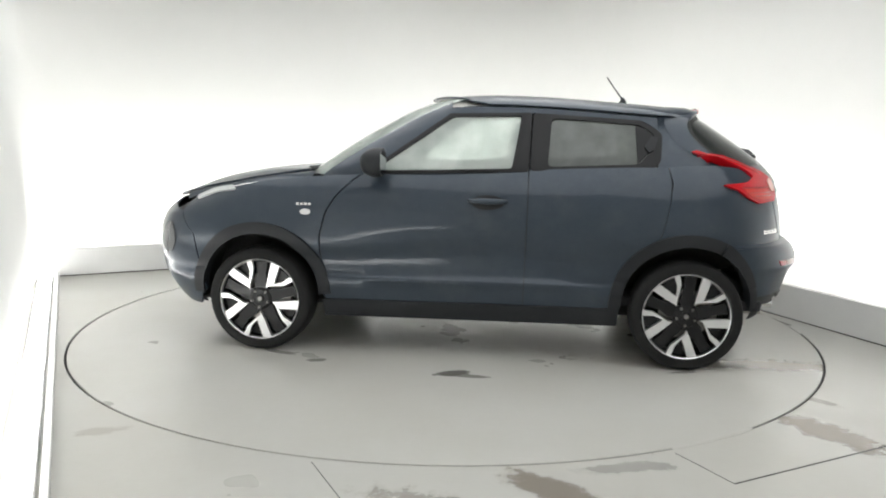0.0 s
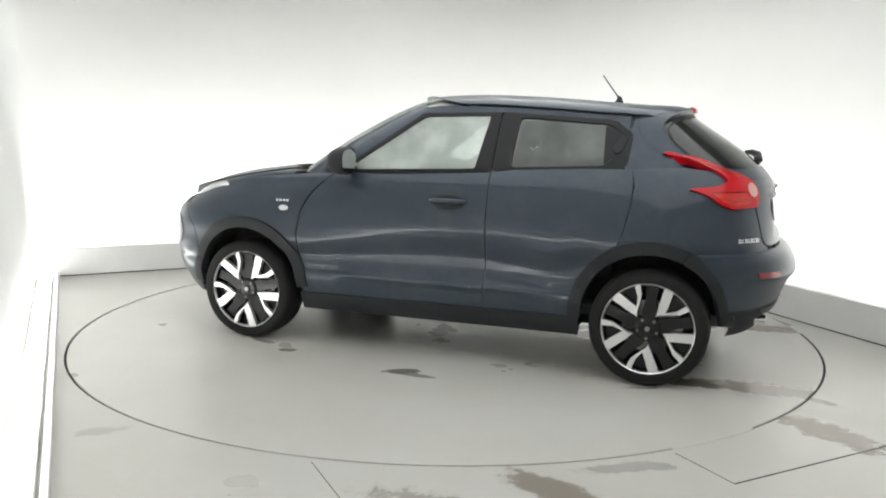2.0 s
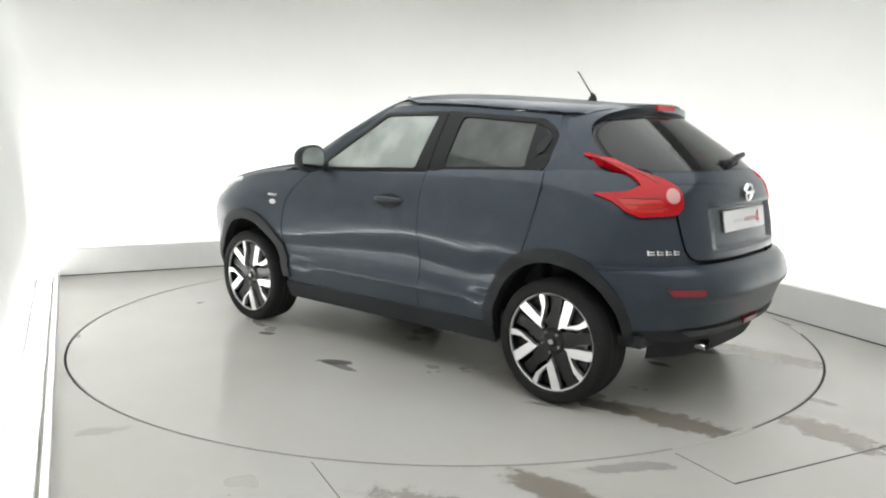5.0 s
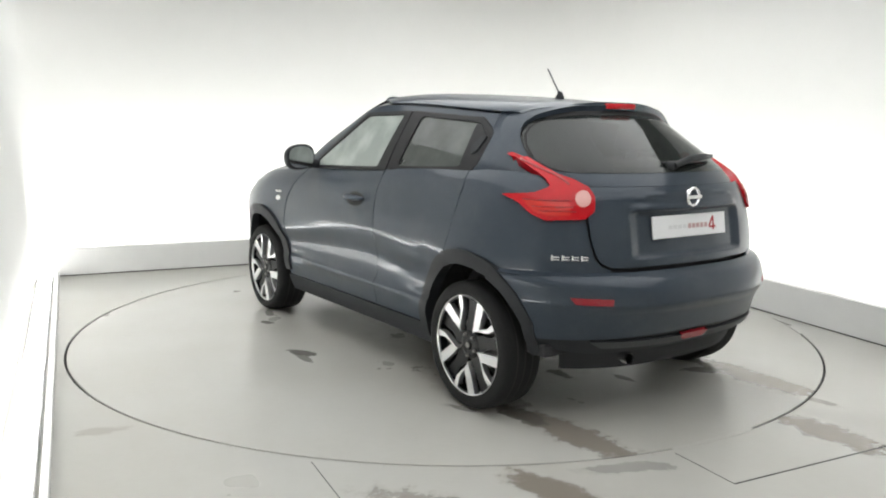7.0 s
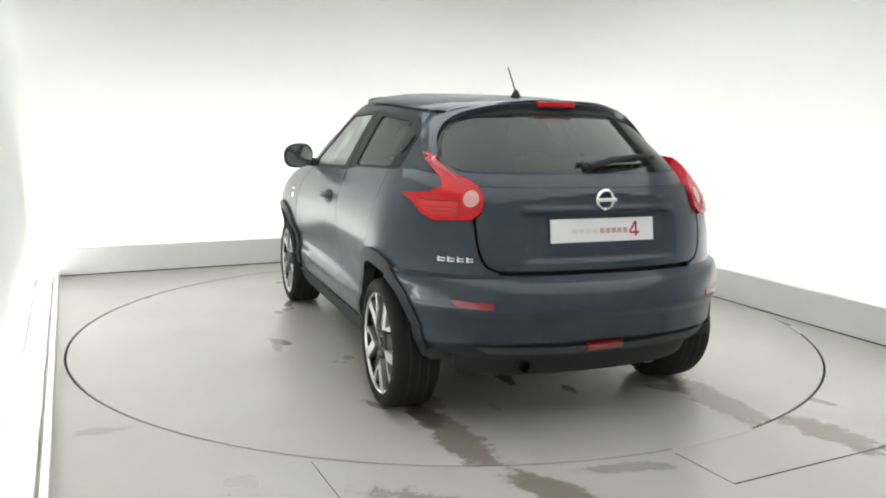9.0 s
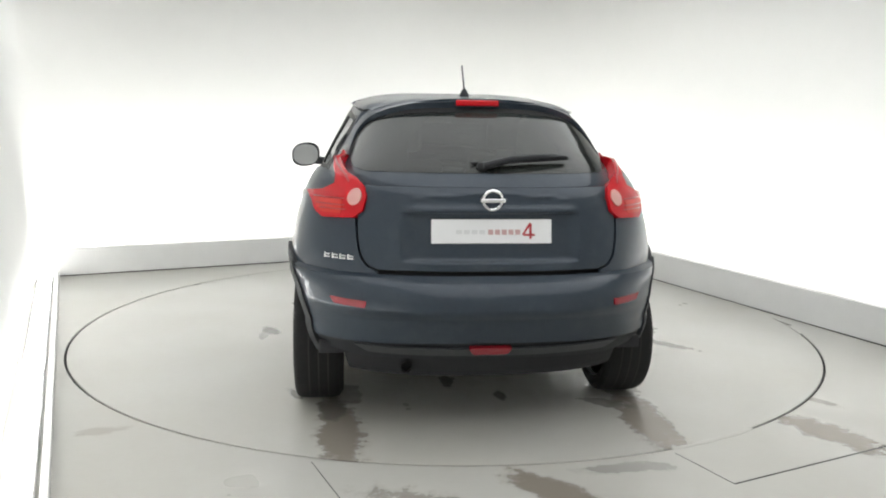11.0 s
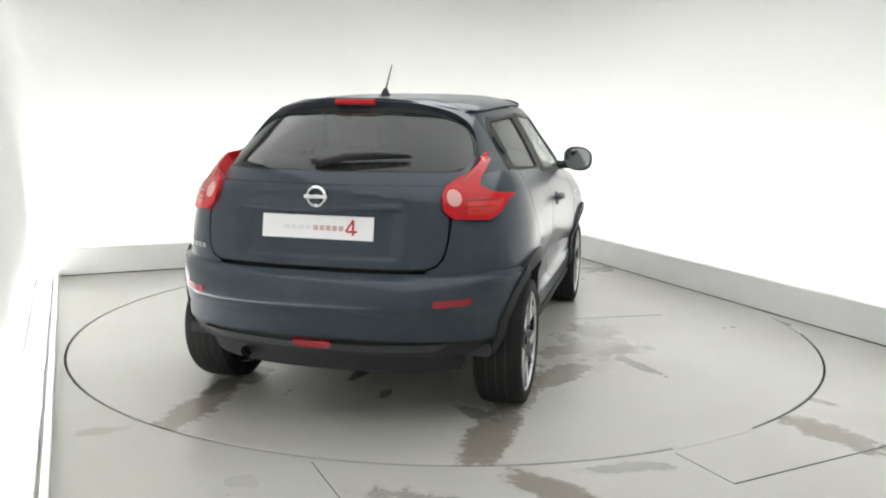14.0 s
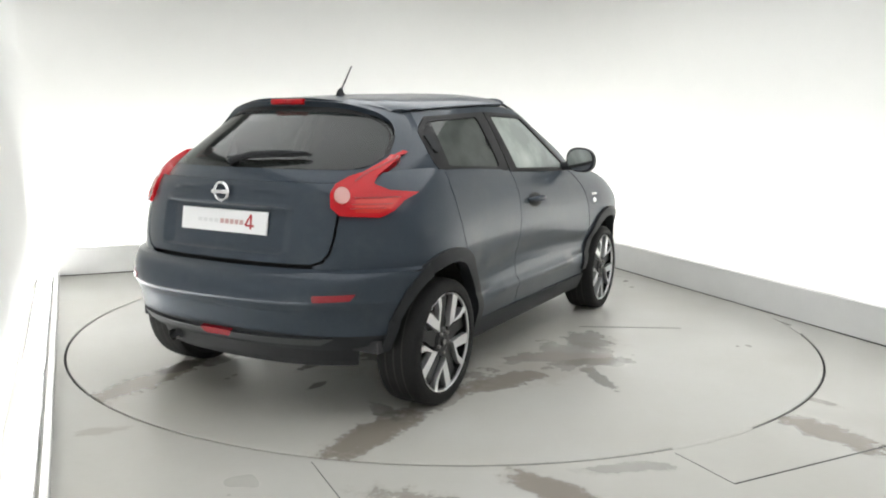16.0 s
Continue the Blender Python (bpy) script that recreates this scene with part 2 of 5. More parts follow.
def spline(*pts):
    """A smooth curve through (x, y) points, as a function."""
    pts = sorted(pts)
    xs, ys = [p[0] for p in pts], [p[1] for p in pts]
    n = len(xs)
    sl = [(ys[i + 1] - ys[i]) / (xs[i + 1] - xs[i]) for i in range(n - 1)]
    tg = [sl[0]] + [0.0 if sl[i - 1] * sl[i] <= 0 else 2 * sl[i - 1] * sl[i] / (sl[i - 1] + sl[i]) for i in range(1, n - 1)] + [sl[-1]]

    def f(x):
        if x <= xs[0]:
            return ys[0] + (x - xs[0]) * tg[0] * 0.0
        if x >= xs[-1]:
            return ys[-1]
        i = max(k for k in range(n - 1) if xs[k] <= x)
        h = xs[i + 1] - xs[i]
        t = (x - xs[i]) / h
        return (ys[i] * (1 + 2 * t) * (1 - t) ** 2 + tg[i] * h * t * (1 - t) ** 2
                + ys[i + 1] * t * t * (3 - 2 * t) + tg[i + 1] * h * t * t * (t - 1))
    return f


def rounded(poly, r, steps=4, keep=()):
    """Rounds the corners of a polygon, by r or less."""
    out = []
    n = len(poly)
    for i, p in enumerate(poly):
        a, b, c = Vector(poly[i - 1]), Vector(p), Vector(poly[(i + 1) % n])
        u, w = a - b, c - b
        k = min(r, u.length * 0.45, w.length * 0.45)
        if i in keep or k < 1e-4:
            out.append(tuple(b))
            continue
        p0, p1 = b + u.normalized() * k, b + w.normalized() * k
        for j in range(steps + 1):
            t = j / steps
            q = p0 * (1 - t) ** 2 + b * 2 * t * (1 - t) + p1 * t * t
            out.append((q.x, q.y))
    return out


def arc(cx, cz, r, a0, a1, steps=24):
    return [(cx + r * math.cos(radians(a0 + (a1 - a0) * i / steps)), cz + r * math.sin(radians(a0 + (a1 - a0) * i / steps))) for i in range(steps + 1)]


def inside(p, poly):
    x, y = p
    hit = False
    j = len(poly) - 1
    for i in range(len(poly)):
        (xi, yi), (xj, yj) = poly[i], poly[j]
        if (yi > y) != (yj > y) and x < (xj - xi) * (y - yi) / (yj - yi) + xi:
            hit = not hit
        j = i
    return hit


def skin(name, surf, poly, mat, parent, label="", h=0.03, off=0.0, depth=0.014, gap=0.0018, flip=False):
    """A panel of sheet on surf(a, b): the polygon's part of it, lifted by off, with edges folded back by depth."""
    from_poly = []
    n = len(poly)
    area = sum(poly[i - 1][0] * poly[i][1] - poly[i][0] * poly[i - 1][1] for i in range(n))
    if area < 0:
        poly = poly[::-1]
    for i in range(n):
        p, q = Vector(poly[i]), Vector(poly[(i + 1) % n])
        k = max(1, int((q - p).length / (h * 0.8)))
        from_poly += [p.lerp(q, j / k) for j in range(k)]
    pts = []
    m = len(from_poly)
    for i, p in enumerate(from_poly):
        d = from_poly[(i + 1) % m] - from_poly[i - 1]
        nn = Vector((-d.y, d.x)).normalized() if d.length > 1e-9 else Vector((0, 0))
        pts.append(p + nn * gap)
    rim2 = [(p.x, p.y) for p in pts]
    inner = []
    x0, x1 = min(p[0] for p in rim2), max(p[0] for p in rim2)
    y0, y1 = min(p[1] for p in rim2), max(p[1] for p in rim2)
    arr = np.array(rim2)
    rows = int((y1 - y0) / (h * 0.87)) + 1
    for r in range(rows):
        yy = y0 + r * h * 0.87
        for c in range(int((x1 - x0) / h) + 2):
            xx = x0 + (c + (r % 2) * 0.5) * h
            if inside((xx, yy), rim2) and np.min(np.hypot(arr[:, 0] - xx, arr[:, 1] - yy)) > h * 0.45:
                inner.append((xx, yy))
    allp = [Vector(p) for p in rim2 + inner]
    ne = len(rim2)
    res = geometry.delaunay_2d_cdt(allp, [(i, (i + 1) % ne) for i in range(ne)], [list(range(ne))], 1, 1e-6)
    v2, faces, orig = res[0], res[2], res[3]
    pos, nor = [], []
    for p in v2:
        c = surf(p.x, p.y)
        e = 0.004
        t1 = surf(p.x + e, p.y) - surf(p.x - e, p.y)
        t2 = surf(p.x, p.y + e) - surf(p.x, p.y - e)
        nv = t1.cross(t2)
        nv = nv.normalized() if nv.length > 1e-12 else Vector((0, 0, 1))
        if flip:
            nv = -nv
        pos.append(c + nv * off)
        nor.append(nv)
    verts, norms = list(pos), list(nor)
    fs = [tuple(f) if not flip else tuple(f[::-1]) for f in faces]
    # the folded edge
    where = {}
    for k, ids in enumerate(orig):
        for o in ids:
            if o < ne:
                where[o] = k
    loop = [where[i] for i in range(ne) if i in where]
    base = len(verts)
    for k, i in enumerate(loop):
        a, b = pos[loop[k - 1]], pos[loop[(k + 1) % len(loop)]]
        side = (b - a).cross(nor[i])
        side = side.normalized() if side.length > 1e-9 else nor[i]
        if flip:
            side = -side
        verts += [pos[i], pos[i] - nor[i] * depth]
        norms += [side, side]
    L = len(loop)
    for k in range(L):
        a, b = base + 2 * k, base + 2 * ((k + 1) % L)
        f = (a, a + 1, b + 1, b)
        fs.append(f if not flip else f[::-1])
    me = bpy.data.meshes.new(name)
    me.from_pydata([tuple(v) for v in verts], [], fs)
    me.polygons.foreach_set("use_smooth", [True] * len(me.polygons))
    me.normals_split_custom_set_from_vertices([tuple(v) for v in norms])
    me.materials.append(mat)
    ob = new(name, me)
    ob.parent = parent
    return tagged(ob, label)


def grid_surface(name, f, nu, nv, mat, parent, label="", flip=False):
    """A sheet f(u, v) over the unit square."""
    bm = bmesh.new()
    vs = [[bm.verts.new(f(i / nu, j / nv)) for j in range(nv + 1)] for i in range(nu + 1)]
    for i in range(nu):
        for j in range(nv):
            q = (vs[i][j], vs[i + 1][j], vs[i + 1][j + 1], vs[i][j + 1])
            bm.faces.new(q[::-1] if flip else q)
    return part(name, bm, mat, parent, label, smooth=True)


def mirrored(surf):
    return lambda a, b: surf(a, b) * Vector((1, -1, 1))


# ---------------------------------------------------------------- the studio
BACK_DIR, RIGHT_DIR, LEFT_DIR = Vector((0.8962, 0.4437)), Vector((0.3851, -0.9229)), Vector((0.4279, -0.9038))
CORNER_L = Vector((-3.447, 1.432))                       # where the left and back boards meet
BOARD_H, BOARD_T = 0.25, 0.03


def line_meet(p, d, q, e):
    k = ((q.x - p.x) * e.y - (q.y - p.y) * e.x) / (d.x * e.y - d.y * e.x)
    return p + d * k


RIGHT_P = Vector((2.373, 0.638))
CORNER_R = line_meet(CORNER_L, BACK_DIR, RIGHT_P, RIGHT_DIR)


def wall_path():
    """The wall's inner face: left, back and right runs with coved corners, closed behind the camera."""
    bn, rn, ln = Vector((-0.4437, 0.8962)), Vector((0.9229, 0.3851)), Vector((-0.9038, -0.4279))
    lb, bb, rb = CORNER_L + ln * 0.20, CORNER_L + bn * 0.85, RIGHT_P + rn * 0.85
    c1 = line_meet(lb, LEFT_DIR, bb, BACK_DIR)
    c2 = line_meet(bb, BACK_DIR, rb, RIGHT_DIR)
    c3 = rb + RIGHT_DIR * 5.9
    c4 = lb + LEFT_DIR * 9.0
    return rounded([tuple(p) for p in (c4, c1, c2, c3)], 1.3, 10, keep=(0, 3)), c1, c2


WALL_H = 3.3
path, C1, C2 = wall_path()


def closed_wall(name, pts, h, t, mat):
    """An upright wall along a closed path, t thick outwards."""
    bm = bmesh.new()
    n = len(pts)
    area = sum(pts[i - 1][0] * pts[i][1] - pts[i][0] * pts[i - 1][1] for i in range(n))
    rows = []
    for i, p in enumerate(pts):
        a, b = Vector(pts[i - 1]), Vector(pts[(i + 1) % n])
        d = (b - a).normalized()
        o = Vector((d.y, -d.x)) * (t if area > 0 else -t)
        rows.append([bm.verts.new((p[0], p[1], 0)), bm.verts.new((p[0], p[1], h)),
                     bm.verts.new((p[0] + o.x, p[1] + o.y, h)), bm.verts.new((p[0] + o.x, p[1] + o.y, 0))])
    for i in range(n):
        a, b = rows[i - 1], rows[i]
        for k in range(4):
            bm.faces.new((a[k], b[k], b[(k + 1) % 4], a[(k + 1) % 4]))
    bmesh.ops.recalc_face_normals(bm, faces=bm.faces)
    return soft_edges(part(name, bm, mat), 30)


tagged(closed_wall("wall_cyclorama", path, WALL_H, 0.12, M_WALL), "smooth matt white studio wall with coved corners", "wall", kind="structure")

bm = bmesh.new()
bm.faces.new([bm.verts.new((p[0], p[1], WALL_H)) for p in path])
bmesh.ops.solidify(bm, geom=bm.faces[:], thickness=0.1)
tagged(part("ceiling", bm, M_WALL), "plain white studio ceiling", "ceiling", kind="structure")

# the floor: one sheet with a round well, in which the turntable sits
bm = bmesh.new()
N = 128
ring0 = [bm.verts.new((RING * math.cos(2 * math.pi * i / N), RING * math.sin(2 * math.pi * i / N), 0)) for i in range(N)]
ring1 = [bm.verts.new((14 * math.cos(2 * math.pi * i / N), 14 * math.sin(2 * math.pi * i / N), 0)) for i in range(N)]
well = [bm.verts.new((v.co.x, v.co.y, -0.05)) for v in ring0]
for i in range(N):
    j = (i + 1) % N
    bm.faces.new((ring0[i], ring1[i], ring1[j], ring0[j]))
    bm.faces.new((well[i], ring0[i], ring0[j], well[j]))
bm.faces.new(well)
floor = tagged(part("floor", bm, M_FLOOR), "pale sealed concrete floor with brown stains", "floor", kind="structure")


def floor_joint(a, b, width, name="floor_joint"):
    """A dark cut in the floor, as a shallow strip."""
    a, b = Vector(a), Vector(b)
    d = (b - a).normalized()
    m = Matrix.Translation((*a, 0)) @ Matrix.Rotation(math.atan2(d.y, d.x), 4, "Z")
    ob = part(name, box(0, (b - a).length, -width / 2, width / 2, -0.01, 0.0012, m=m), M_DARKGAP, floor, "dark saw-cut joint")
    return ob


floor_joint((-0.54, -2.44), (-0.25, -3.02), 0.003)
floor_joint((1.15, -2.583), (2.55, -1.884), 0.007)
floor_joint((1.0, -2.29), (1.15, -2.583), 0.003)

# the turntable: a concrete-topped disc with a dark rim gap
GAP = 0.015
bm = lathe([(0.0, -0.045), (RING - GAP, -0.045), (RING - GAP, -0.002), (RING - GAP - 0.003, 0.0), (0.0, 0.0)], 128, "z")
bmesh.ops.remove_doubles(bm, verts=bm.verts, dist=1e-5)
turntable = tagged(part("turntable", bm, M_DISC), "round pale concrete turntable with damp brown tyre marks and a painted car reflection", "turntable")
a, b = Vector((0.36, -0.88)), Vector((0.69, -1.50))
d = (b - a).normalized()
m = Matrix.Translation((*a, 0)) @ Matrix.Rotation(math.atan2(d.y, d.x), 4, "Z")
part("plate_joint", box(0, (b - a).length, -0.004, 0.004, -0.01, 0.0012, m=m), M_DARKGAP, turntable, "thin dark joint")


# dark annulus added in the joint, standing in for the gap's shade
bm = bmesh.new()
inner = [bm.verts.new(((RING - GAP + 0.0005) * math.cos(2 * math.pi * i / N), (RING - GAP + 0.0005) * math.sin(2 * math.pi * i / N), -0.008)) for i in range(N)]
outer = [bm.verts.new(((RING - 0.0005) * math.cos(2 * math.pi * i / N), (RING - 0.0005) * math.sin(2 * math.pi * i / N), -0.008)) for i in range(N)]
for i in range(N):
    bm.faces.new((inner[i - 1], outer[i - 1], outer[i], inner[i]))
part("ring_gap_shade", bm, M_DARKGAP, floor, "dark ring added for the shade in the ring joint")


def joint_filler(a0, a1):
    """A thin smear of pale filler that hides a stretch of the ring joint, ragged at its edges."""
    bm = bmesh.new()
    rng = random.Random(int(a0 * 10) + 999)
    n = max(6, int(abs(a1 - a0) * 1.2))
    rows = []
    for i in range(n + 1):
        a = radians(a0 + (a1 - a0) * i / n)
        end = min(1.0, 6.0 * min(i, n - i) / n + 0.25)
        w0, w1 = 0.013 + 0.012 * rng.random() * end, 0.002 + 0.010 * rng.random() * end
        rows.append([bm.verts.new(((RING + d) * math.cos(a), (RING + d) * math.sin(a), z)) for d, z in ((-w0, 0.0006), (-w0 * 0.8, 0.0016), (w1 * 0.8, 0.0016), (w1, 0.0))])
    for p, q in zip(rows, rows[1:]):
        for k in range(3):
            bm.faces.new((p[k], p[k + 1], q[k + 1], q[k]))
    bmesh.ops.recalc_face_normals(bm, faces=bm.faces)
    part("joint_filler", bm, M_FLOOR, floor, "pale filler smeared over the ring joint")


joint_filler(-66, -54)
joint_filler(-5, 60)


def low_board(name, a, b, label, high=BOARD_H):
    """A low board on edge, along the floor from a to b, that hides the lamps behind it."""
    a, b = Vector(a), Vector(b)
    d = (b - a).normalized()
    m = Matrix.Translation((*a, 0)) @ Matrix.Rotation(math.atan2(d.y, d.x), 4, "Z")
    ob = tagged(new(name), label, "board", kind="structure")
    L = (b - a).length
    k = 1
    for i in range(k):
        part("panel", box(i * L / k + 0.0005, (i + 1) * L / k - 0.0005, 0, BOARD_T, 0.008, high, 0.003, m=m), M_BOARD, ob)
    part("foot", box(0.0, L, 0.006, BOARD_T - 0.004, 0.0, 0.008, m=m), M_DARKGAP, ob, "dark gap strip under the board")
    return ob


low_board("board_back", CORNER_L, CORNER_R, "low grey-white board along the back wall")
low_board("board_right", CORNER_R, CORNER_R + RIGHT_DIR * 6.2, "low grey-white board along the side wall")
low_board("board_left", CORNER_L + LEFT_DIR * 6.6, CORNER_L + LEFT_DIR * 0.0, "very low white upstand along the side wall", 0.05)


def light_strip(m, length, width):
    """A floor batten lamp: a white trough with a glowing diffuser on top."""
    ob = tagged(new("light_batten"), "white floor batten lamp glowing behind the low board", "lamp", "battens behind the boards")
    part("housing", box(0, length, -width / 2, width / 2, 0.0, 0.05, 0.006), M_HOUSING, ob)
    part("diffuser", box(0.02, length - 0.02, -width / 2 + 0.012, width / 2 - 0.012, 0.05, 0.075, 0.01), M_STRIP, ob, "glowing white diffuser")
    ob.matrix_basis = m
    return ob


def strips(a, d, out, total, width, n):
    """n battens in a row from a along d, at the distance of the vector out."""
    ang = math.atan2(d.y, d.x)
    one = None
    L = total / n
    for i in range(n):
        p = a + out + d * (i * L + 0.02)
        m = Matrix.Translation((p.x, p.y, 0)) @ Matrix.Rotation(ang, 4, "Z")
        one = light_strip(m, L - 0.04, width) if one is None else copy_thing(one, m)


strips(CORNER_L, BACK_DIR, Vector((-0.4437, 0.8962)) * 0.30, (CORNER_R - CORNER_L).length - 0.1, 0.34, 3)
strips(CORNER_R + RIGHT_DIR * 0.0, RIGHT_DIR, Vector((0.9229, 0.3851)) * 0.30, 5.9, 0.28, 4)
strips(CORNER_L + LEFT_DIR * 0.1, LEFT_DIR, Vector((-0.9038, -0.4279)) * 0.105, 6.2, 0.11, 4)
sk0 = CORNER_L + Vector((-0.9038, -0.4279)) * 0.178 + LEFT_DIR * 0.1
wall_seam = box(0, 2.6, -0.0015, 0.0015, 0.0, 0.004, m=Matrix.Translation((sk0.x, sk0.y, 0)) @ Matrix.Rotation(math.atan2(LEFT_DIR.y, LEFT_DIR.x), 4, "Z"))
tagged(part("baseboard", wall_seam, M_DARKGAP), "thin dark joint at the wall foot", "joint", kind="structure")

# unseen overhead fill light, added to brighten the floor and the car's tail


def softbox(cx, cy, ang, sx, sy, z):
    ob = tagged(new("softbox"), "large unseen fill light added under the ceiling", "lamp", "overhead softboxes")
    m = pose(cx, cy, 0, 0, 0, ang)
    part("housing", box(-sx / 2 - 0.03, sx / 2 + 0.03, -sy / 2 - 0.03, sy / 2 + 0.03, z + 0.02, z + 0.16, 0.01, m=m), M_HOUSING, ob)
    part("diffuser", box(-sx / 2, sx / 2, -sy / 2, sy / 2, z, z + 0.019, m=m), M_FILL, ob, "glowing white face of the added fill light")
    for x in (-sx / 2 + 0.2, sx / 2 - 0.2):
        for y in (-sy / 2 + 0.2, sy / 2 - 0.2):
            part("hanger", tube([m @ Vector((x, y, z + 0.16)), m @ Vector((x, y, WALL_H))], 0.008, 8), M_HOUSING, ob)
    return ob


softbox(0.6, -1.5, 25.7, 4.6, 7.0, 3.0)


# ---------------------------------------------------------------- the car's surfaces (x forward, y to its left)
AXLE, HUB_Z, TYRE_R = 1.265, 0.318, 0.318
width_at = spline((0.18, 0.77), (0.24, 0.80), (0.31, 0.828), (0.38, 0.843), (0.43, 0.856), (0.463, 0.868), (0.478, 0.866), (0.492, 0.850), (0.53, 0.838), (0.57, 0.834), (0.61, 0.834),
                  (0.65, 0.840), (0.69, 0.852), (0.74, 0.864), (0.80, 0.870), (0.87, 0.869), (0.93, 0.862), (0.98, 0.851), (1.03, 0.834), (1.08, 0.808), (1.13, 0.770), (1.18, 0.712), (1.24, 0.61))
belt = spline((-2.0, 1.06), (-1.75, 1.10), (-1.5, 1.14), (-1.2, 1.165), (-0.9, 1.16), (-0.5, 1.142), (0.0, 1.12), (0.5, 1.098), (0.9, 1.075),
              (1.2, 1.045), (1.5, 0.99), (1.75, 0.92), (1.95, 0.83), (2.1, 0.76))
nose_x = spline((0.18, 1.88), (0.26, 1.99), (0.40, 2.09), (0.52, 2.14), (0.60, 2.155), (0.70, 2.135), (0.80, 2.085), (0.88, 2.005), (0.96, 1.885), (1.05, 1.72), (1.2, 1.5))
tail_x = spline((0.18, 1.80), (0.30, 1.88), (0.55, 1.93), (0.70, 1.918), (0.80, 1.908), (0.90, 1.893), (1.00, 1.873), (1.07, 1.858), (1.12, 1.83), (1.18, 1.775), (1.25, 1.69))
bump_x = spline((0.18, 1.78), (0.24, 1.80), (0.30, 1.85), (0.38, 1.905), (0.455, 1.940), (0.51, 1.962), (0.555, 1.984), (0.578, 2.004), (0.595, 2.012), (0.62, 2.010), (0.66, 1.998), (0.69, 1.980), (0.705, 1.965), (0.722, 1.935), (0.74, 1.90))
FRONT_M, REAR_M, END = 1.2, -1.15, 1.25      # where the ends begin, and the length given to each end's curve


def bell(x, c, w):
    return math.exp(-((x - c) / w) ** 2)


sweep = spline((1.3, 0.0), (0.85, -0.085), (0.6, -0.055), (0.28, -0.018), (-0.25, 0.012), (-0.53, -0.016), (-0.74, -0.035), (-0.9, 0.0), (-1.3, 0.0))


def side_width(x, z):
    b = belt(x)
    z -= sweep(x) * bell(z, 0.67, 0.11)
    zz = z if z < 0.8 else 0.8 + (z - 0.8) * 0.33 / max(0.08, b + 0.01 - 0.8)
    w = width_at(zz)
    w += 0.044 * bell(x, 1.26, 0.40) * bell(z, 0.62, 0.27)
    w += 0.052 * bell(x, -1.32, 0.40) * bell(z, 0.64, 0.27)
    ledge = min(1, max(0, (x + 0.78) / 0.25)) * min(1, max(0, (0.66 - x) / 0.18))
    w -= (1 - ledge) * 0.022 * bell(zz, 0.470, 0.035)
    return w


def plan(s, z, tail, extra=0.0, n=2.65):
    """A point of the body round its plan at height z; s runs as x along the flank and goes on round the ends."""
    if REAR_M <= s <= FRONT_M:
        return Vector((s, side_width(s, z) + extra, z))
    front = s > FRONT_M
    m = FRONT_M if front else REAR_M
    ext = (nose_x(z) - m) if front else (tail(z) + m)
    e = abs(s - m) / END
    side = 1.0
    if front:
        n = 2.9
    if e > 1:
        e, side = 2 - e, -1.0
    ph = e * math.pi / 2
    fx = math.sin(ph) ** (2 / n) if ph > 0 else 0.0
    c = max(0.0, math.cos(ph))
    fy = c ** (2 / n)
    # keep the flank's run smooth where the end begins
    x = (m + ext * fx) if front else (m - ext * fx)
    return Vector((x, side * (side_width(x, z) + extra) * fy, z))


def flank(s, z):
    return plan(s, z, tail_x)


def bumper(s, z):
    p = plan(s, z, bump_x, 0.008, 2.75)
    p.y *= 1 + 0.022 * min(1.0, max(0.0, (-p.x - 1.35) / 0.3))
    return p


def end_s(x, z, tail=tail_x, n=2.65):
    """The s of a place x on an end's curve at height z."""
    front = x > 0
    m = FRONT_M if front else REAR_M
    ext = (nose_x(z) - m) if front else (tail(z) + m)
    f = min(1.0, abs(x - m) / ext)
    if front:
        n = 2.9
    e = math.asin(f ** (n / 2)) / (math.pi / 2)
    return m + END * e if front else m - END * e


def rear_s(y, z, tail=tail_x, n=2.65):
    """The s of a place y (to the left) on the tail's curve at height z."""
    lo, hi = REAR_M - END * (2 if y < 0 else 1), REAR_M - END * (1 if y < 0 else 0)
    for _ in range(40):
        mid = (lo + hi) / 2
        if plan(mid, z, tail, 0.0, n).y < y:
            lo = mid
        else:
            hi = mid
    return (lo + hi) / 2


# the cabin above the belt
cab_base = spline((-1.8, 0.60), (-1.4, 0.685), (-1.1, 0.735), (-0.7, 0.772), (-0.3, 0.79), (0.2, 0.795), (0.6, 0.785), (1.0, 0.73))
cab_top = spline((-1.5, 0.455), (-1.3, 0.505), (-1.0, 0.56), (-0.6, 0.60), (-0.2, 0.62), (0.15, 0.622), (0.4, 0.605))
screen_x = spline((1.02, 1.17), (1.09, 1.08), (1.2, 0.915), (1.3, 0.755), (1.4, 0.580), (1.45, 0.485), (1.49, 0.395), (1.52, 0.315), (1.54, 0.25), (1.58, 0.10))
hatch_x = spline((1.02, 1.865), (1.08, 1.852), (1.12, 1.825), (1.17, 1.778), (1.23, 1.70), (1.30, 1.60), (1.40, 1.45), (1.46, 1.355), (1.52, 1.25))
CAB_END, CAB_N = 0.42, 2.6


